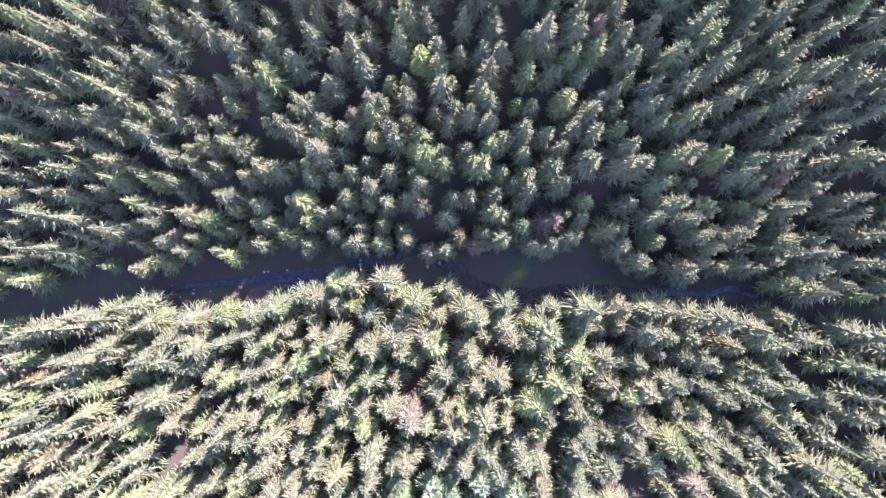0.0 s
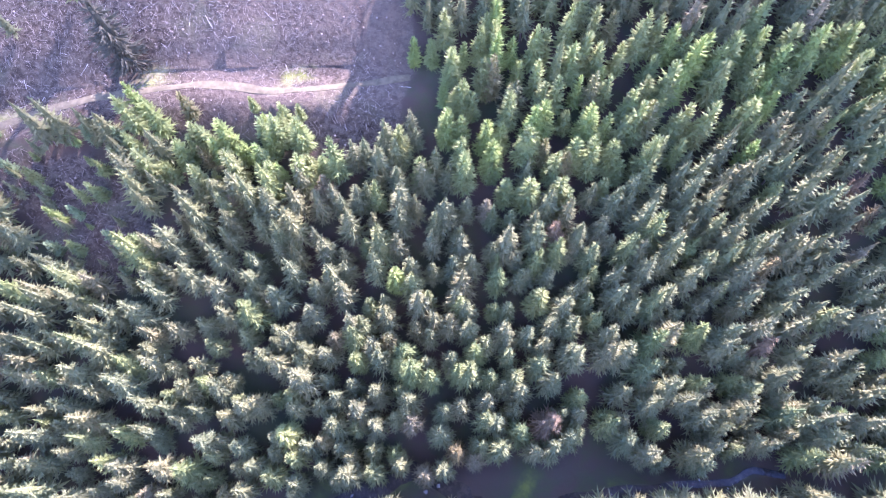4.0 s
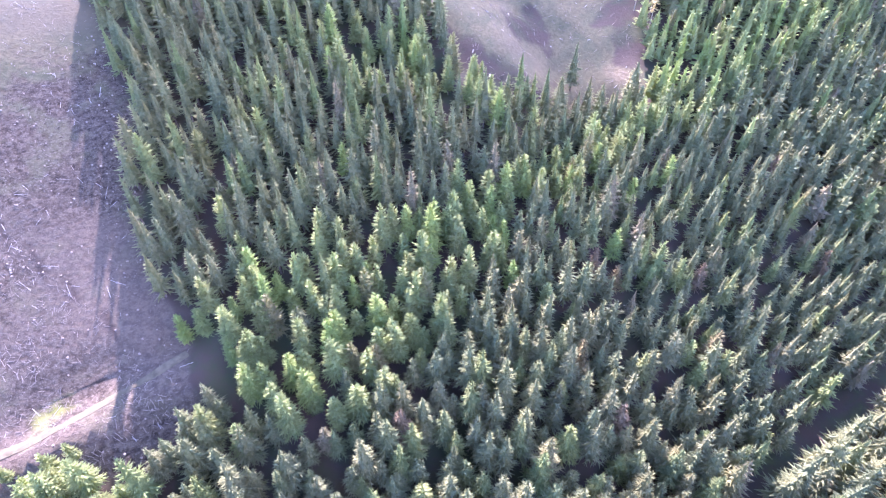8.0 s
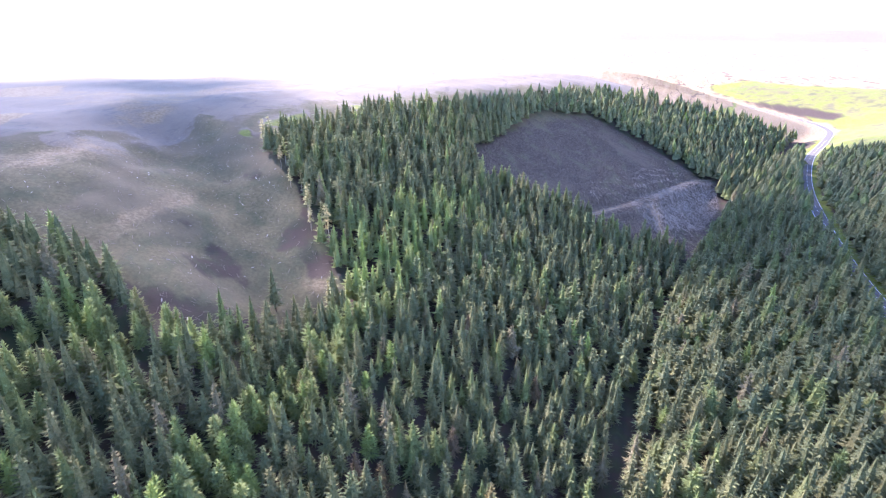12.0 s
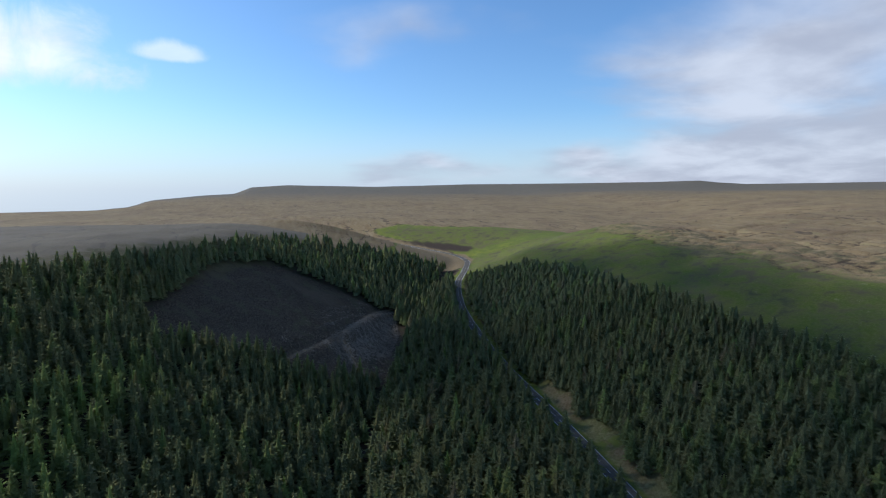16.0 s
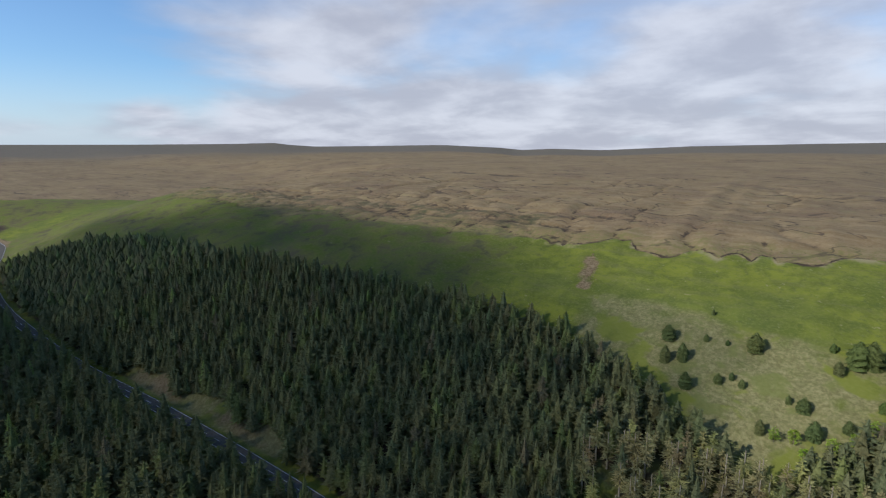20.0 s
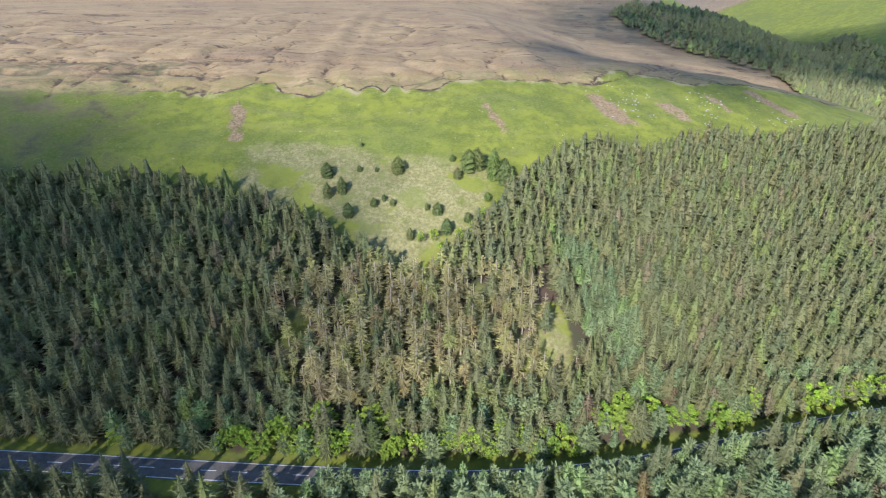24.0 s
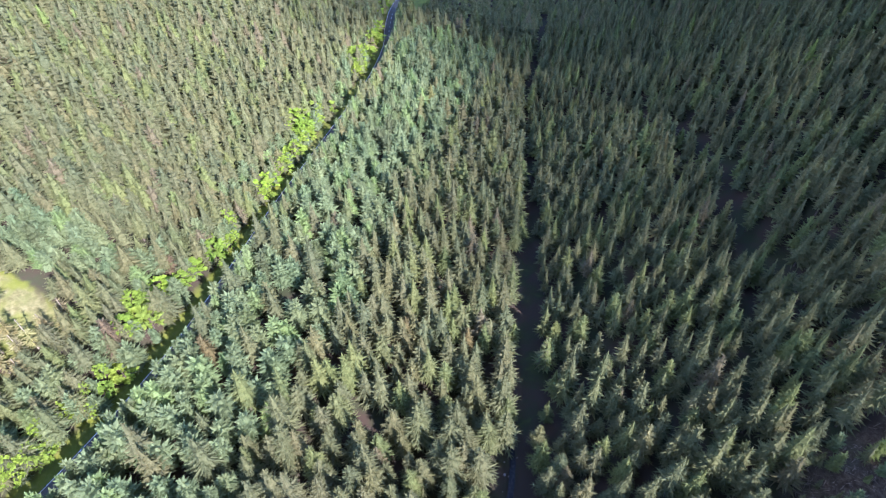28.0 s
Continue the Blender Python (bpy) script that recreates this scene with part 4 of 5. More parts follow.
def clump_shape(rng, h, r, count, size, low=0.2, taper=1.0, lobes=0):
    """A crown of many small sprays of leaves set along its boughs."""
    s = Shape()
    boughs = [(rng.uniform(0, 1) ** 0.9, rng.uniform(0, 6.283), rng.uniform(0.75, 1.15)) for _ in range(max(8, count // 9))]
    for k in range(count):
        u, a, g = boughs[k % len(boughs)]
        if taper > 0.5:
            reach = r * (1 - u ** 1.5) ** taper + 0.25
        else:
            reach = r * math.sqrt(max(0.05, 1 - (2 * u - 0.9) ** 2 * 0.9))
        t = rng.uniform(0.25, 1.0) ** 0.6 * reach * g
        a2 = a + rng.uniform(-0.22, 0.22)
        c = np.array([math.cos(a2) * t, math.sin(a2) * t, h * (low + (1 - low) * u) + (0.18 if taper > 0.5 else 0.05) * t + rng.uniform(-0.35, 0.35)])
        out = np.array([math.cos(a2), math.sin(a2), rng.uniform(-0.4, 0.5)])
        side = np.array([-math.sin(a2), math.cos(a2), rng.uniform(-0.6, 0.6)])
        z = size * rng.uniform(0.6, 1.25)
        e, d = out * z, side * z * 0.62
        n = np.cross(out, side) * z * 0.28
        # Sprays get paler outwards; the inner crown's shade is in the tone.
        s.tri([c - e * 0.7, c + d + n * rng.uniform(-1, 1), c + e, c - d + n * rng.uniform(-1, 1)], [(0, 1, 2), (0, 2, 3)],
              np.clip(np.array([0.1, 0.5, 0.9, 0.5]) * (0.4 + 0.6 * t / max(reach, 0.1)), 0, 1))
    return s.done()


rng = random.Random(7)
BANK = {}
for lod in (0, 1):
    sides, twigs, fat = (6, 4)[lod], (2, 1)[lod], (1.0, 1.3)[lod]
    BANK["spruce", lod] = [(spruce_shape(rng, h, rng.uniform(2.8, 3.5), 12, (9, 7)[lod], twigs, 0.2, rng.uniform(0.82, 1.06), rng.uniform(0.0, 0.14), fat, 0.5, 0.3), trunk_shape(h * 0.9, 0.2, sides))
                           for h in (11.4, 12.4, 13.2, 14.0, 14.8, 15.8)]
    BANK["thin", lod] = [(spruce_shape(rng, h, rng.uniform(1.9, 2.5), 10, 7, twigs, rng.uniform(0.24, 0.5), 0.6, 0.0, fat, 0.12, 0.4), trunk_shape(h * 0.99, 0.26, 5, 0.35))
                         for h in (12.0, 13.0, 13.8, 14.6)]
    BANK["larch", lod] = [(spruce_shape(rng, h, rng.uniform(2.4, 3.0), (15, 14)[lod], (9, 8)[lod], twigs, 0.18, 0.68, 0.30, 1.4 * fat, 0.58), trunk_shape(h * 0.9, 0.2, sides))
                          for h in (11.0, 11.8, 12.6, 13.4)]
    BANK["pine", lod] = [(spruce_shape(rng, h, rng.uniform(2.2, 2.7), 12, (9, 8)[lod], twigs, 0.12, 0.55, 0.45, 1.6 * fat, 0.72, 0.3), trunk_shape(h * 0.9, 0.18, sides))
                         for h in (8.6, 9.4, 10.2, 11.0)]
    BANK["broad", lod] = [(clump_shape(rng, rng.uniform(6, 9), rng.uniform(2.4, 3.4), (520, 330)[lod], (0.38, 0.48)[lod], 0.14, 0.0), trunk_shape(5, 0.14, 5)) for _ in range(4)]
BANK["bush", 0] = [(cone_shape(rng, h, rng.uniform(2.3, 2.7), 0.0, 2.0, 9, 11, 0.16, 14, 12), trunk_shape(h * 0.85, 0.16, 5)) for h in (6.6, 7.2, 7.8, 8.4)]
for k, r, low, full, rise in (("spruce", 2.35, 0.24, 1.15, 0.0), ("thin", 1.4, 0.42, 1.1, 0.0), ("larch", 2.2, 0.20, 1.4, 0.2), ("pine", 2.1, 0.12, 1.6, 0.35)):
    for lod, rings, sides, whorls in ((2, 4, 6, 11), (3, 4, 5, 3)):
        BANK[k, lod] = [(cone_shape(rng, h, r * rng.uniform(0.9, 1.1), low, full, rings, sides, 0.34, whorls, 6, rise), trunk_shape(h * 0.95, 0.22, 3, 0.2))
                        for h in ((8.8, 10.0, 9.4, 10.6) if k == "pine" else (11.4, 12.2, 13.0, 13.8, 14.6))]
for k, r, low, taper, rise in (("larch", 2.7, 0.18, 0.7, 0.3), ("pine", 2.4, 0.12, 0.55, 0.45), ("thin", 1.8, 0.42, 0.6, 0.0)):
    BANK[k, 2] = [(spruce_shape(rng, h, r * rng.uniform(0.9, 1.1), 9, 6, 0, low, taper, rise, 2.2, 0.2 if k == "thin" else 0.6, 0.32), trunk_shape(h * 0.95, 0.22, 3, 0.2))
                  for h in ((8.8, 10.0, 9.4, 10.6) if k == "pine" else (11.4, 12.2, 13.0, 13.8))]
BANK["spruce", 2] = [(spruce_shape(rng, h, rng.uniform(3.2, 3.7), 10, 6, 0, 0.16, rng.uniform(0.62, 0.80), 0.05, 2.4, 0.62, 0.25), trunk_shape(h * 0.95, 0.22, 3, 0.2)) for h in (11.4, 12.2, 13.0, 13.8, 14.6)]
for lod, count, size in ((2, 160, 0.75), (3, 80, 1.0)):
    BANK["broad", lod] = [(clump_shape(rng, rng.uniform(6, 9), rng.uniform(2.4, 3.4), count, size, 0.14, 0.0), trunk_shape(5, 0.14, 5)) for _ in range(4)]
for lod in (0, 1, 2, 3):
    BANK["dead", lod] = BANK["spruce", lod][:3]
BANK["grey", 0] = [(spruce_shape(rng, 14.0, 3.3, 16, 9, 2, 0.1, 0.6, 0.1, 1.0, 0.4, 0.35), trunk_shape(13.0, 0.26, 6))]
SKIN = {"grey": (GREY, BARK), "dead": (RUST, BARK), "bush": (BUSH, BARK), "spruce": (NEEDLES, BARK), "thin": (SPARSE, PALE_BARK), "larch": (LARCH, BARK), "pine": (PINE, BARK), "broad": (LEAVES, BARK)}

# planting rows, with gaps and jitter
gen = np.random.default_rng(11)
close_x, close_y = np.meshgrid(np.arange(-640, 540, 3.9), np.arange(-160, 200, 3.9))
wide_x, wide_y = np.meshgrid(np.arange(-330, 540, 4.35), np.arange(-180, 20, 4.35))
slope_x, slope_y = np.meshgrid(np.arange(-740, 540, 3.45), np.arange(-1280, 40, 3.45))
shady = (close_y > stream_y(close_x)) & (close_x > -330)
sunny = (wide_y < stream_y(wide_x)) & (wide_y > np.interp(wide_x, ROAD_X, ROAD_Y))
upper = (slope_y < np.interp(slope_x, ROAD_X, ROAD_Y)) | (slope_x <= -330)
px, py = np.r_[close_x[shady], wide_x[sunny], slope_x[upper]], np.r_[close_y[shady], wide_y[sunny], slope_y[upper]]
loose = np.where((py < np.interp(px, ROAD_X, ROAD_Y)) | (px < -330), 1.3, 1.9)
px, py = px + gen.uniform(-1, 1, px.size) * loose, py + gen.uniform(-1, 1, px.size) * loose
keep = wood_at(px, py) & (gen.random(px.size) > np.where(np.hypot(px, py) > 700, 0.86, np.where((px < -330) | (py < -300), 0.5, 0.02 + 0.16 * sm(0.58, 0.74, fbm(px / 7, py / 7, 2, 63)))))
px, py = px[keep], py[keep]
kind = np.full(len(px), "spruce", dtype=object)
for stand in LARCH_STANDS:
    kind[inside(px, py, stand) & (gen.random(len(px)) < 0.92)] = "larch"
for stand in PINE_STANDS:
    kind[inside(px, py, stand) & (gen.random(len(px)) < 0.9)] = "pine"
kind[inside(px, py, THIN_STAND) & (gen.random(len(px)) < 0.85)] = "thin"
edge_row = inside(px - 4.5, py + 3.5, FELLED_MID) & (px > 120) & (gen.random(len(px)) < 0.6)
kind[edge_row & (kind == "spruce")] = "thin"
strays = gen.random(len(px))
kind[(strays < 0.03) & (kind == "spruce")] = "larch"
rd = np.interp(px, ROAD_X, ROAD_Y)
kind[(py < rd - 4) & (py > rd - 11 - 5 * np.sin(px / 13)) & (px < 75) & (gen.random(len(px)) < 0.35)] = "broad"
kind[(py < rd - 4) & (py > rd - 15) & (px < 75) & (kind == "spruce") & (gen.random(len(px)) < 0.45)] = "pine"
big = 0.83 + 0.26 * fbm(px / 45, py / 45, 2, 15) + gen.uniform(-0.26, 0.15, len(px))
across = (py < stream_y(px)) | (px < -330)
north = (py < np.interp(px, ROAD_X, ROAD_Y)) | (px < -330)
big *= np.where(north, 0.80 + 0.2 * sm(600, 700, np.hypot(px, py)), np.where(across, 1.04, 0.95))
big *= np.where(inside(px, py, BEND_LOW), 0.5, 1.0)
girth = big * np.where(inside(px, py, BEND_LOW), 1.5, 1.0) * np.where(north, 1.38 + 0.45 * sm(600, 700, np.hypot(px, py)), np.where(across, 1.16, 1.0)) * np.where(kind == "thin", 0.9, 1.0) * gen.uniform(0.95, 1.18, len(px))
# extra scrub: broadleaved and young larch by the south track, and spread bushes
extra = []
for x in np.arange(-290, 72, 2.6):
    if vnoise(np.array([x / 17.0]), np.zeros(1), 77)[0] > 0.36:
        extra.append((x, float(np.interp(x, ROAD_X, ROAD_Y)) - gen.uniform(5.4, 9.5), "broad", gen.uniform(0.55, 1.0)))
for x in np.arange(-290, 24, 2.2):
    extra.append((x + gen.uniform(-0.7, 0.7), float(np.interp(x, ROAD_X, ROAD_Y)) + gen.uniform(4.4, 6.0), "pine", gen.uniform(0.78, 1.08)))
for x in np.arange(-120, 30, 5.5):
    extra.append((x + gen.uniform(-2, 2), float(np.interp(x, ROAD_X, ROAD_Y)) - gen.uniform(6.0, 9.5), "pine", gen.uniform(0.5, 0.9)))
for _ in range(26):
    extra.append((gen.uniform(-56, -20), gen.uniform(57, 71), "larch", gen.uniform(0.45, 0.75)))
for _ in range(70):
    extra.append((gen.uniform(-98, -58), gen.uniform(40, 68), gen.choice(["larch", "pine", "spruce"]), gen.uniform(0.25, 0.6)))
for _ in range(12):
    extra.append((gen.uniform(-140, -66), gen.uniform(85, 135), "spruce", gen.uniform(0.35, 0.8)))
px = np.r_[px, [e[0] for e in extra]]
py = np.r_[py, [e[1] for e in extra]]
kind = np.r_[kind, np.array([e[2] for e in extra], dtype=object)]
big, girth = np.r_[big, [e[3] for e in extra]], np.r_[girth, [e[3] for e in extra]]
# a few trees dying off in rust
dying = [(-65, -107), (-42, -101), (-49, -78), (-77, -44), (-83, -28), (78, 48), (85, 44), (100, 33), (90, 19), (2, 6), (18, 12)]
dying += [(gen.uniform(0, 160), gen.uniform(12, 60)) for _ in range(5)]
for x, y in dying:
    kind[int(np.argmin((px - x) ** 2 + (py - y) ** 2))] = "dead"
pz = ground_z(px, py)
dist = np.sqrt(px ** 2 + py ** 2)
lod = np.where(dist < 70, 0, np.where(dist < 146, 1, np.where(dist < 320, 2, 3)))
lod = np.where((kind == "pine") & (dist < 280), np.minimum(lod, 1), lod)
single = ((np.abs(px) < 46) & (py > -28) & (py < 40)) | ((np.abs(px + 34) < 24) & (np.abs(py - 63) < 9))
single |= (px > -2) & (px < 40) & (py > 50) & (py < 84) & (kind == "larch")
single |= (np.abs(px + 35) < 40) & (py < -60) & ((kind == "pine") | (kind == "broad"))
single |= (kind == "thin") | (kind == "dead")

LABELS = {"grey": ("dying_spruce", "tall grey-green dying spruce on felled ground", "spruce", "lone dying spruces"),
          "dead": ("dead_spruce", "dying spruce with rust-brown needles among green ones", "spruce", "rust-brown dying spruces"),
          "spruce": ("spruce_tree", "dark green plantation spruce with radiating branches", "spruce", "spruces of the plantation"),
          "thin": ("thin_spruce", "spindly half-bare spruce with a pale trunk", "spruce", "half-bare spruces"),
          "larch": ("larch_tree", "bright green soft-needled larch", "larch", "larches of the plantation"),
          "pine": ("pine_tree", "blue-green young pine beside the road", "pine", "pines by the road"),
          "bush": ("young_spruce", "dense rounded young spruce on rough grass", "spruce", "young spruces of the clearing"),
          "broad": ("broadleaf_tree", "yellow-green small broadleaf tree", "broadleaf tree", "broadleaves by the road")}


def tree_meshes(k, level):
    made = []
    for (cv, cf, cg), (tv, tf, _) in BANK[k, level]:
        crown = sheet("crown", cv, cf, [SKIN[k][0]], False)
        crown.attributes.new("growth_shade", "FLOAT", "POINT").data.foreach_set("value", cg.astype(np.float32))
        made.append((crown, sheet("trunk", tv, tf, [SKIN[k][1]])))
    return made


MESHES = {}


def tree(k, x, y, z, size, turn, level=0, label="", girth=0.0):
    """One tree as a thing of its own: an empty at its foot with trunk and crown."""
    if (k, level) not in MESHES:
        MESHES[k, level] = tree_meshes(k, level)
    crown, trunk = MESHES[k, level][int(turn * 1000) % len(MESHES[k, level])]
    name, words, cat, group = LABELS[k]
    ob = tagged(new(name), label or words, cat, group)
    ob.matrix_world = pose(x, y, z, 0, 0, math.degrees(turn)) @ Matrix.Diagonal((girth or size, girth or size, size, 1.0))
    part("trunk", trunk, ob)
    part("crown", crown, ob)
    return ob


for i in np.nonzero(single)[0]:
    tree(kind[i], px[i], py[i], pz[i] - 0.1, big[i], gen.uniform(0, 6.28), int(lod[i]), girth=girth[i])

tree("grey", -57, 81, float(ground_z(-57, 81)), 1.5, 2.0, girth=1.4)
tree("spruce", 120, 94, float(ground_z(120, 94)), 1.0, 1.0, 0, "lone dark spruce standing in the felled hollow")

# lone trees and bushes of the north clearing
for x, y, k, size, label in ((32.5, -191, "bush", 0.72, ""), (26.5, -183, "bush", 0.66, ""), (6.6, -193.7, "bush", 0.80, "round-topped dense green spruce alone on dry grass"),
                             (31.5, -181, "bush", 0.62, ""), (21, -193.5, "bush", 0.30, ""), (21, -207, "bush", 0.24, ""), (14.6, -193.5, "bush", 0.22, ""), (15, -177, "bush", 0.42, ""),
                             (11.5, -179.5, "bush", 0.28, ""), (8.5, -177.5, "bush", 0.34, ""), (-7.3, -174, "bush", 0.58, ""), (-3.6, -175.6, "bush", 0.30, ""), (-17.5, -170, "bush", 0.42, ""),
                             (23.5, -172, "bush", 0.6, ""), (-15.4, -190.5, "bush", 0.50, ""), (-14, -199.5, "bush", 0.34, ""), (-25.5, -180, "bush", 0.42, ""),
                             (-20, -195.5, "bush", 1.15, "tall dark spruce at the clearing's corner"), (-23.5, -197, "bush", 0.95, ""), (-29, -191.5, "bush", 1.3, "tall dark spruce at the clearing's corner"),
                             (-33, -189, "bush", 1.1, ""), (-1, -161.5, "broad", 0.52, ""), (-5.5, -162.5, "broad", 0.62, ""), (2.5, -163, "bush", 0.46, ""), (-10, -165.5, "bush", 0.62, ""),
                             (-14, -162, "broad", 0.55, ""), (-19, -166, "broad", 0.5, ""), (-23, -171, "broad", 0.5, ""), (-28, -176, "broad", 0.45, ""), (-8, -158, "broad", 0.5, "")):
    tree(k, x, y, float(ground_z(x, y)) - 0.05, size * 1.1, gen.uniform(0, 6.28), 0, label or f"small {LABELS[k][2]} on the rough hillside clearing", min(size, 0.95) * 1.1)


def forest(name, label, cat, k, chosen):
    """All remaining trees of a kind as one mesh."""
    verts, faces, tints, growth_shade, mats, base = [], [], [], [], [], 0
    for level in (0, 1, 2, 3):
        for v, ((cv, cf, cg), (tv, tf, tg)) in enumerate(BANK[k, level]):
            ids = [i for i in chosen if lod[i] == level and (i * 7919) % len(BANK[k, level]) == v]
            if not ids:
                continue
            ids = np.array(ids)
            ang, sc = gen.uniform(0, 6.28, len(ids)), big[ids]
            wide = girth[ids]
            c, s = np.cos(ang), np.sin(ang)
            for pv, pf, pg, slot in ((cv, cf, cg, 0), (tv, tf, tg, 1)):
                if slot == 1 and level > 1 and k != "thin":
                    continue
                o = np.empty((len(ids), len(pv), 3))
                o[:, :, 0] = (pv[:, 0] * c[:, None] - pv[:, 1] * s[:, None]) * wide[:, None] + px[ids][:, None]
                o[:, :, 1] = (pv[:, 0] * s[:, None] + pv[:, 1] * c[:, None]) * wide[:, None] + py[ids][:, None]
                o[:, :, 2] = pv[:, 2] * sc[:, None] + pz[ids][:, None] - 0.1
                verts.append(o.reshape(-1, 3))
                faces.append((pf[None] + (np.arange(len(ids)) * len(pv))[:, None, None] + base).reshape(-1, 3))
                mats.append(np.full(len(ids) * len(pf), slot, np.int32))
                tints.append(np.repeat(gen.random(len(ids)), len(pv)))
                growth_shade.append(np.tile(pg, len(ids)))
                base += len(ids) * len(pv)
    if not verts:
        return
    me = sheet(name, np.vstack(verts), np.vstack(faces), SKIN[k], False)
    me.polygons.foreach_set("material_index", np.concatenate(mats))
    me.attributes.new("tint", "FLOAT", "POINT").data.foreach_set("value", np.concatenate(tints).astype(np.float32))
    me.attributes.new("growth_shade", "FLOAT", "POINT").data.foreach_set("value", np.concatenate(growth_shade).astype(np.float32))
    tagged(new(name, me), label, cat, kind="stuff")


rest = np.nonzero(~single)[0]
for k, name, label in (("spruce", "spruce_forest", "dense dark green spruce plantation covering the valley sides"),
                       ("larch", "larch_stand", "bright green larch stand among the spruces"),
                       ("pine", "pine_belt", "blue-green pines in a belt along the road"),
                       ("broad", "broadleaf_fringe", "yellow-green broadleaf scrub along the road"),
                       ("thin", "thin_spruce_stand", "half-bare spindly spruces with pale trunks")):
    forest(name, label, "forest", k, [i for i in rest if kind[i] == k])

# ---- felled ground: brash, stumps, stones ----


def sticks(name, label, count, area, test, long, thick, mat):
    (x0, x1), (y0, y1) = area
    x, y = gen.uniform(x0, x1, count), gen.uniform(y0, y1, count)
    ok = test(x, y)
    x, y = x[ok], y[ok]
    m = len(x)
    a, ln = gen.uniform(0, 6.28, m), gen.uniform(*long, m)
    rr = gen.uniform(*thick, m)
    dx, dy = np.cos(a) * ln / 2, np.sin(a) * ln / 2
    e0 = np.column_stack([x - dx, y - dy, ground_z(x - dx, y - dy) + rr * 0.6])
    e1 = np.column_stack([x + dx, y + dy, ground_z(x + dx, y + dy) + rr * 0.6 + gen.uniform(0, 0.08, m)])
    sd = np.column_stack([-np.sin(a) * rr, np.cos(a) * rr, 0 * rr])
    upw = np.column_stack([0 * rr, 0 * rr, rr * 0.7])
    v = np.stack([e0 - sd, e0 + sd, e0 + upw, e1 - sd, e1 + sd, e1 + upw], 1)
    f = np.array([(0, 3, 5), (0, 5, 2), (2, 5, 4), (2, 4, 1), (0, 2, 1), (3, 4, 5)])
    faces = (f[None] + (np.arange(m) * 6)[:, None, None]).reshape(-1, 3)
    tagged(new(name, sheet(name, v.reshape(-1, 3), faces, [mat], False)), label, "branches", kind="stuff")


def brash_here(x, y):
    """Thick brash up to the old ditch on the south slope, thin beyond it."""
    open_side = x < np.interp(y, DITCH_Y, DITCH_X)
    much = fbm(x / 9, y / 6, 3, 33) > 0.34 + 0.30 * gen.random(len(x)) - 0.14 * sm(12, 4, np.abs(y - 84))
    return (inside(x, y, FELLED_SOUTH) | inside(x, y, FELLED_LOW)) & much & (open_side | (gen.random(len(x)) < 0.16))


sticks("brash", "pale dead branches strewn over felled ground", 40000, ((-115, 18), (36, 215)), brash_here, (0.25, 1.4), (0.022, 0.05), CUT_WOOD)
sticks("brash", "long stripped poles lying on felled ground", 900, ((-115, 18), (60, 215)), lambda x, y: inside(x, y, FELLED_SOUTH) & (fbm(x / 9, y / 6, 3, 33) > 0.46), (0.8, 2.8), (0.025, 0.05), POLE_WOOD)
sticks("brash", "scattered dead branches on the felled hollow", 2600, ((60, 205), (72, 215)), lambda x, y: inside(x, y, FELLED_MID), (0.5, 1.9), (0.03, 0.08), CUT_WOOD)
sticks("brash", "pale broken logs scattered in the felled hollow", 190, ((86, 190), (80, 170)), lambda x, y: inside(x, y, FELLED_MID) & (gen.random(len(x)) < 0.5), (0.4, 1.1), (0.1, 0.18), POLE_WOOD)
sticks("brash", "pale brash beside the forwarder track", 1700, ((262, 396), (-60, 20)), lambda x, y: inside(x, y, FELLED_WEST) & (y < 0.55 * (300 - x) + 8 + 16 * gen.random(len(x))), (0.8, 3.2), (0.05, 0.14), CUT_WOOD)

def trampled_here(x, y):
    """The trampled wedge below the track, and a few ruts above it."""
    wedge = inside(x, y, [(286, -20), (300, -6), (320, -10), (348, -26), (368, -39), (386, -60), (352, -58), (312, -46)])
    ruts = inside(x, y, [(322, -8), (366, -36), (380, -34), (352, -6)]) & (np.abs(((x * 0.55 + y * 0.83 + 6 * fbm(x / 14, y / 14, 2, 93)) / 5.0) % 1.0 - 0.5) < 0.16)
    return inside(x, y, FELLED_WEST) & (wedge | (ruts & (gen.random(len(x)) < 0.6)))


sticks("brash", "pale trampled brash below the forwarder track", 9500, ((284, 390), (-60, 0)), trampled_here, (0.8, 3.2), (0.06, 0.16), CUT_WOOD)

# stumps on the felled ground
count = 1100
sx, sy = gen.uniform(-112, 18, count), gen.uniform(38, 190, count)
ok = (inside(sx, sy, FELLED_SOUTH) | inside(sx, sy, FELLED_LOW) | inside(sx, sy, FELLED_BANK)) & (line_distance(sx, sy, TRACK_SOUTH)[0] > 2.5)
sx, sy = sx[ok], sy[ok]
m = len(sx)
ang = np.arange(6) * math.pi / 3
rim = np.column_stack([np.cos(ang), np.sin(ang)])
rr, hh = gen.uniform(0.12, 0.22, m), gen.uniform(0.06, 0.16, m)
zz = ground_z(sx, sy)
v = np.zeros((m, 13, 3))
v[:, :6, :2] = rim[None] * rr[:, None, None] * 1.3
v[:, 6:12, :2] = rim[None] * rr[:, None, None]
v[:, :6, 2], v[:, 6:12, 2], v[:, 12, 2] = -0.2, hh[:, None], hh + 0.01
v += np.column_stack([sx, sy, zz])[:, None]
f = [(a, (a + 1) % 6, 6 + (a + 1) % 6) for a in range(6)] + [(a, 6 + (a + 1) % 6, 6 + a) for a in range(6)] + [(6 + a, 6 + (a + 1) % 6, 12) for a in range(6)]
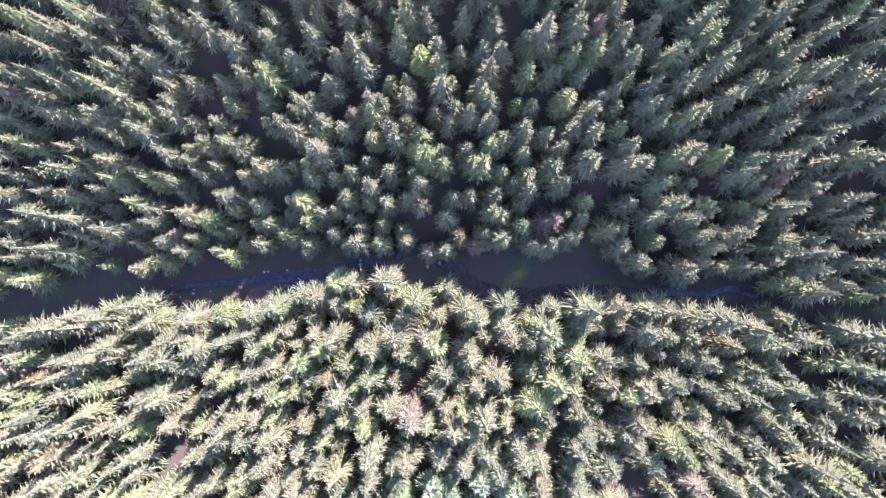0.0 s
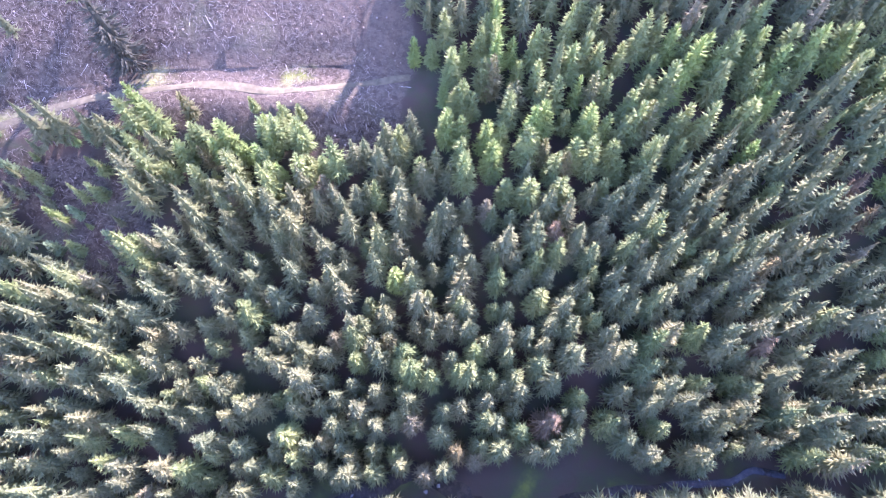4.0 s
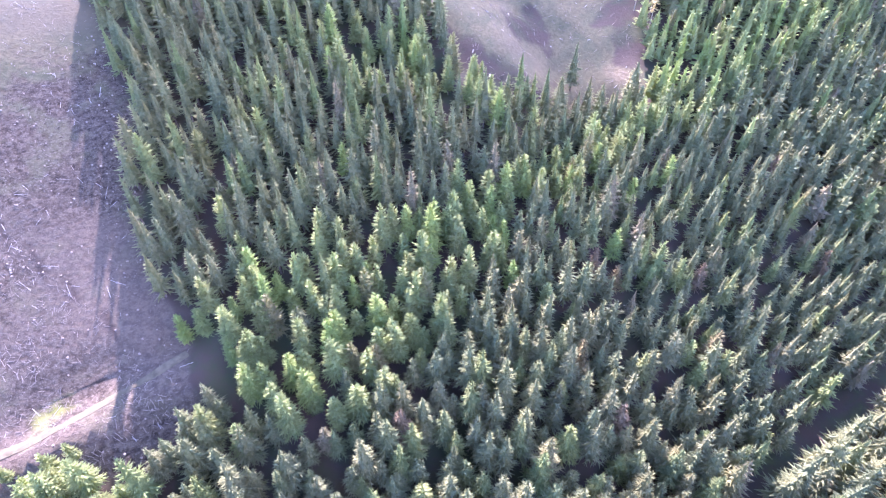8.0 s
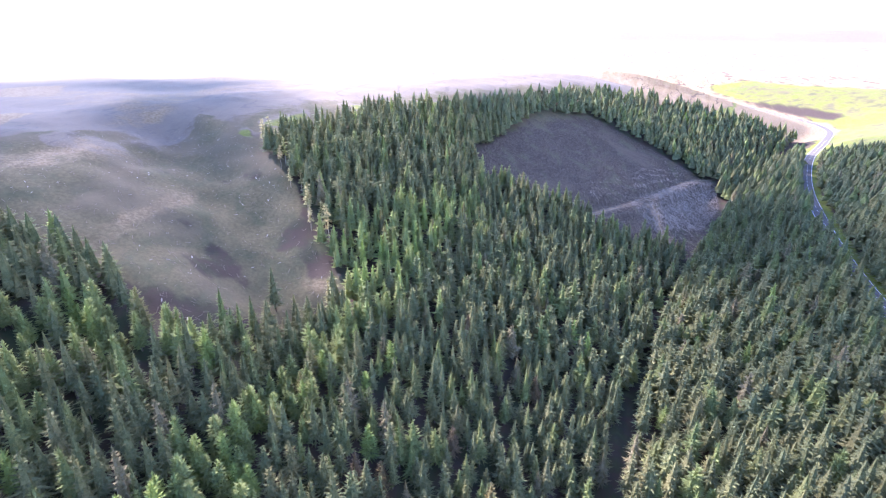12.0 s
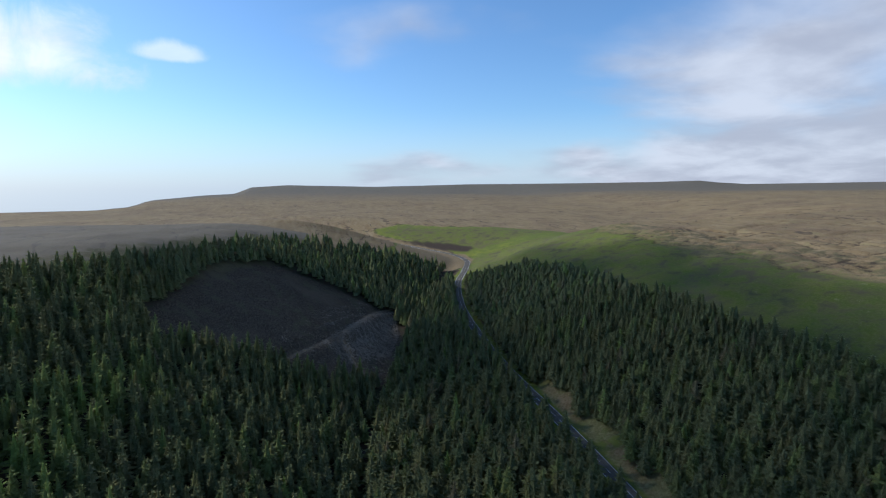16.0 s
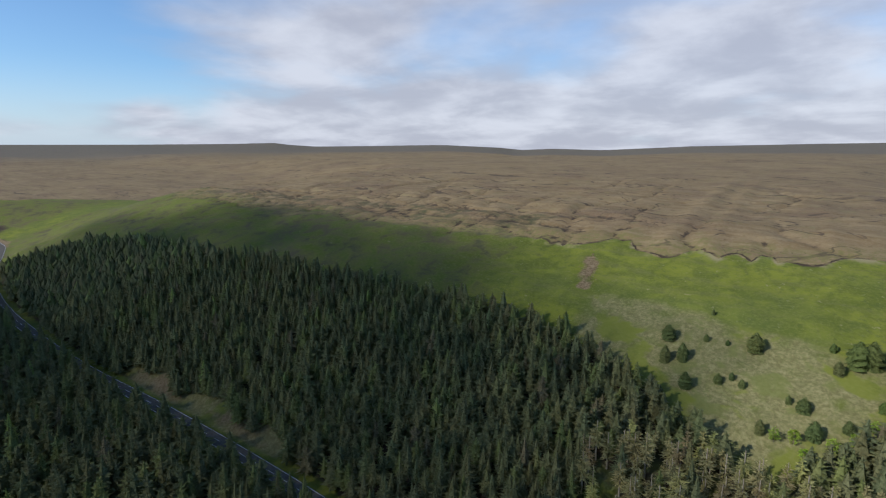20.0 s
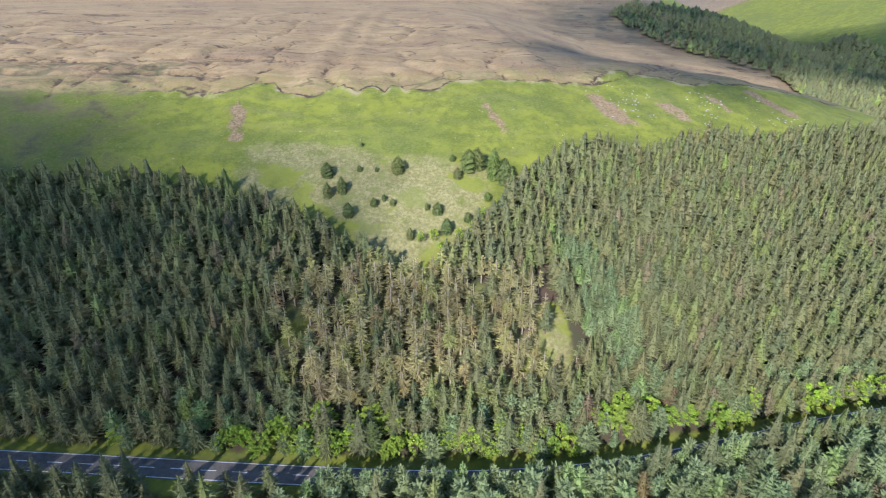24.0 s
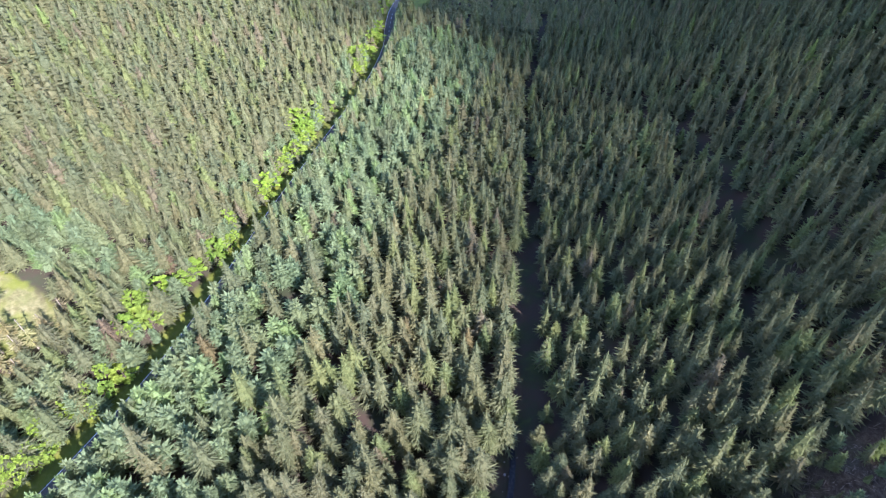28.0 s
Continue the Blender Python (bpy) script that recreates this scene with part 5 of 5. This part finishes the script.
tagged(new("stumps", sheet("stumps", v.reshape(-1, 3), (np.array(f)[None] + (np.arange(m) * 13)[:, None, None]).reshape(-1, 3), [CUT_WOOD], False)),
       "pale sawn spruce stumps on the felled ground", "stumps", kind="stuff")

count = 420
pick = gen.integers(0, len(STREAM), count)
ok = np.abs(STREAM[pick, 0]) < 60
pick = pick[ok]
m = len(pick)
cx, cy = STREAM[pick, 0] + gen.normal(0, 1.5, m), STREAM[pick, 1] + gen.normal(0, 1.5, m)
rr = gen.uniform(0.12, 0.42, m)
ball = np.array([(1, 0, 0), (0, 1, 0), (-1, 0, 0), (0, -1, 0), (0, 0, 0.7), (0.7, 0.7, 0.35), (-0.7, 0.7, 0.3), (-0.7, -0.7, 0.35), (0.7, -0.7, 0.3)])
tri = np.array([(0, 5, 4), (5, 1, 4), (1, 6, 4), (6, 2, 4), (2, 7, 4), (7, 3, 4), (3, 8, 4), (8, 0, 4), (0, 1, 5), (1, 2, 6), (2, 3, 7), (3, 0, 8)])
v = ball[None] * rr[:, None, None] * gen.uniform(0.7, 1.3, (m, 9, 1))
v += np.column_stack([cx, cy, ground_z(cx, cy) + 0.12])[:, None]
tagged(new("stream_stones", sheet("stream_stones", v.reshape(-1, 3), (tri[None] + (np.arange(m) * 9)[:, None, None]).reshape(-1, 3), [STONE])),
       "scattered pale gritstones in the stream bed", "stones", kind="stuff")

# scree in the gullies of the north slope
cx, cy = [], []
for gx, gy, length, width in ((73, -228, 26, 3.2), (-35, -233, 22, 2.4), (-90, -248, 28, 5), (-182, -272, 28, 4)):
    along = gen.normal(0, 0.3, 90) * length
    cx += list(gx - 0.25 * along + gen.normal(0, width * 0.5, 90) * (1.1 - np.abs(along) / length))
    cy += list(gy + along)
cx, cy = np.array(cx), np.array(cy)
m = len(cx)
v = ball[None] * gen.uniform(0.12, 0.45, m)[:, None, None] * gen.uniform(0.7, 1.3, (m, 9, 1))
v += np.column_stack([cx, cy, ground_z(cx, cy) + 0.02])[:, None]
tagged(new("scree", sheet("scree", v.reshape(-1, 3), (tri[None] + (np.arange(m) * 9)[:, None, None]).reshape(-1, 3), [SCREE])),
       "brown gritstone scree in the hillside gullies", "stones", kind="stuff")

# pale boulders below the rim
count = 260
cx, cy = gen.uniform(-190, -84, count), gen.uniform(-276, -238, count)
ok = fbm(cx / 14, cy / 14, 3, 43) > 0.5
cx, cy = cx[ok], cy[ok]
m = len(cx)
v = ball[None] * gen.uniform(0.2, 0.6, m)[:, None, None] * gen.uniform(0.7, 1.3, (m, 9, 1))
v += np.column_stack([cx, cy, ground_z(cx, cy) + 0.03])[:, None]
tagged(new("boulders", sheet("boulders", v.reshape(-1, 3), (tri[None] + (np.arange(m) * 9)[:, None, None]).reshape(-1, 3), [STONE])),
       "pale gritstone boulders scattered on the green slope", "stones", kind="stuff")

# white marker posts round the road's far bend
bm = bmesh.new()
bmesh.ops.create_cone(bm, cap_ends=True, segments=8, radius1=0.11, radius2=0.09, depth=1.5)
bmesh.ops.translate(bm, verts=bm.verts, vec=(0, 0, 0.6))
post_mesh = bpy.data.meshes.new("post")
bm.to_mesh(post_mesh)
bm.free()
post_mesh.materials.append(PAINT)
bm = bmesh.new()
bmesh.ops.create_cone(bm, cap_ends=True, segments=8, radius1=0.13, radius2=0.13, depth=0.22)
bmesh.ops.translate(bm, verts=bm.verts, vec=(0, 0, 1.15))
band_mesh = bpy.data.meshes.new("band")
bm.to_mesh(band_mesh)
bm.free()
band_mesh.materials.append(ASPHALT)
for i in range(7):
    x = -322 - 13.0 * i
    k = int(np.argmin(np.abs(ROAD[:, 0] - x)))
    y = float(ROAD[k, 1]) - 5.0
    ob = tagged(new("marker_post"), "white roadside marker post with a dark band", "post", "marker posts on the bend")
    ob.matrix_world = pose(float(ROAD[k, 0]), y, float(ground_z(ROAD[k, 0], y)))
    part("post", post_mesh, ob)
    part("band", band_mesh, ob, "dark band")

# ---- clouds that drift over the valley ----
HIGH = 700.0


def cumulus(aim, wide, deep, turn, seed, label):
    """A flat-based heap of cloud that stands between the sun and a place on the ground."""
    bm = bmesh.new()
    for shell in (1.16, 1.02, 0.88, 0.74):
        made = bmesh.ops.create_icosphere(bm, subdivisions=4, radius=1.0)
        for v in made["verts"]:
            k = shell * (1 + 0.34 * noise.fractal(v.co * 2.2 + Vector((seed + shell * 0.4, 0, 0)), 0.8, 2.0, 4))
            v.co = Vector((v.co.x * wide * k, v.co.y * deep * k, v.co.z * (45 if v.co.z > 0 else 14) * k))
    me = bpy.data.meshes.new("cloud")
    bm.to_mesh(me)
    bm.free()
    me.materials.append(CLOUD)
    ob = tagged(new("cloud", me), label, "cloud", "clouds over the valley")
    ob.matrix_world = Matrix.Translation(Vector(aim) + SUN_WAY * ((HIGH - aim[2]) / SUN_WAY.z)) @ pose(0, 0, 0, 0, 0, turn)


cumulus((246, -146, 40), 186, 122, -6, 0.0, "long white cumulus cloud drifting over the road")
cumulus((-178, -385, 70), 92, 105, 14, 5.0, "small white cumulus cloud drifting over the moor")
cumulus((-455, -148, 0), 192, 192, 8, 21.0, "wide white cumulus cloud drifting over the lower valley")
cumulus((-540, -800, 30), 290, 240, -20, 31.0, "white cumulus cloud drifting over the far valley")
cumulus((-300, 94, 25), 205, 120, 0, 9.0, "broad white cumulus cloud drifting down the valley")
cumulus((165, 282, 70), 165, 110, 4, 13.0, "ragged white cumulus cloud drifting over the plateau")
cumulus((330, 36, 64), 58, 32, -20, 17.0, "small ragged white cumulus cloud drifting over the felled slope")
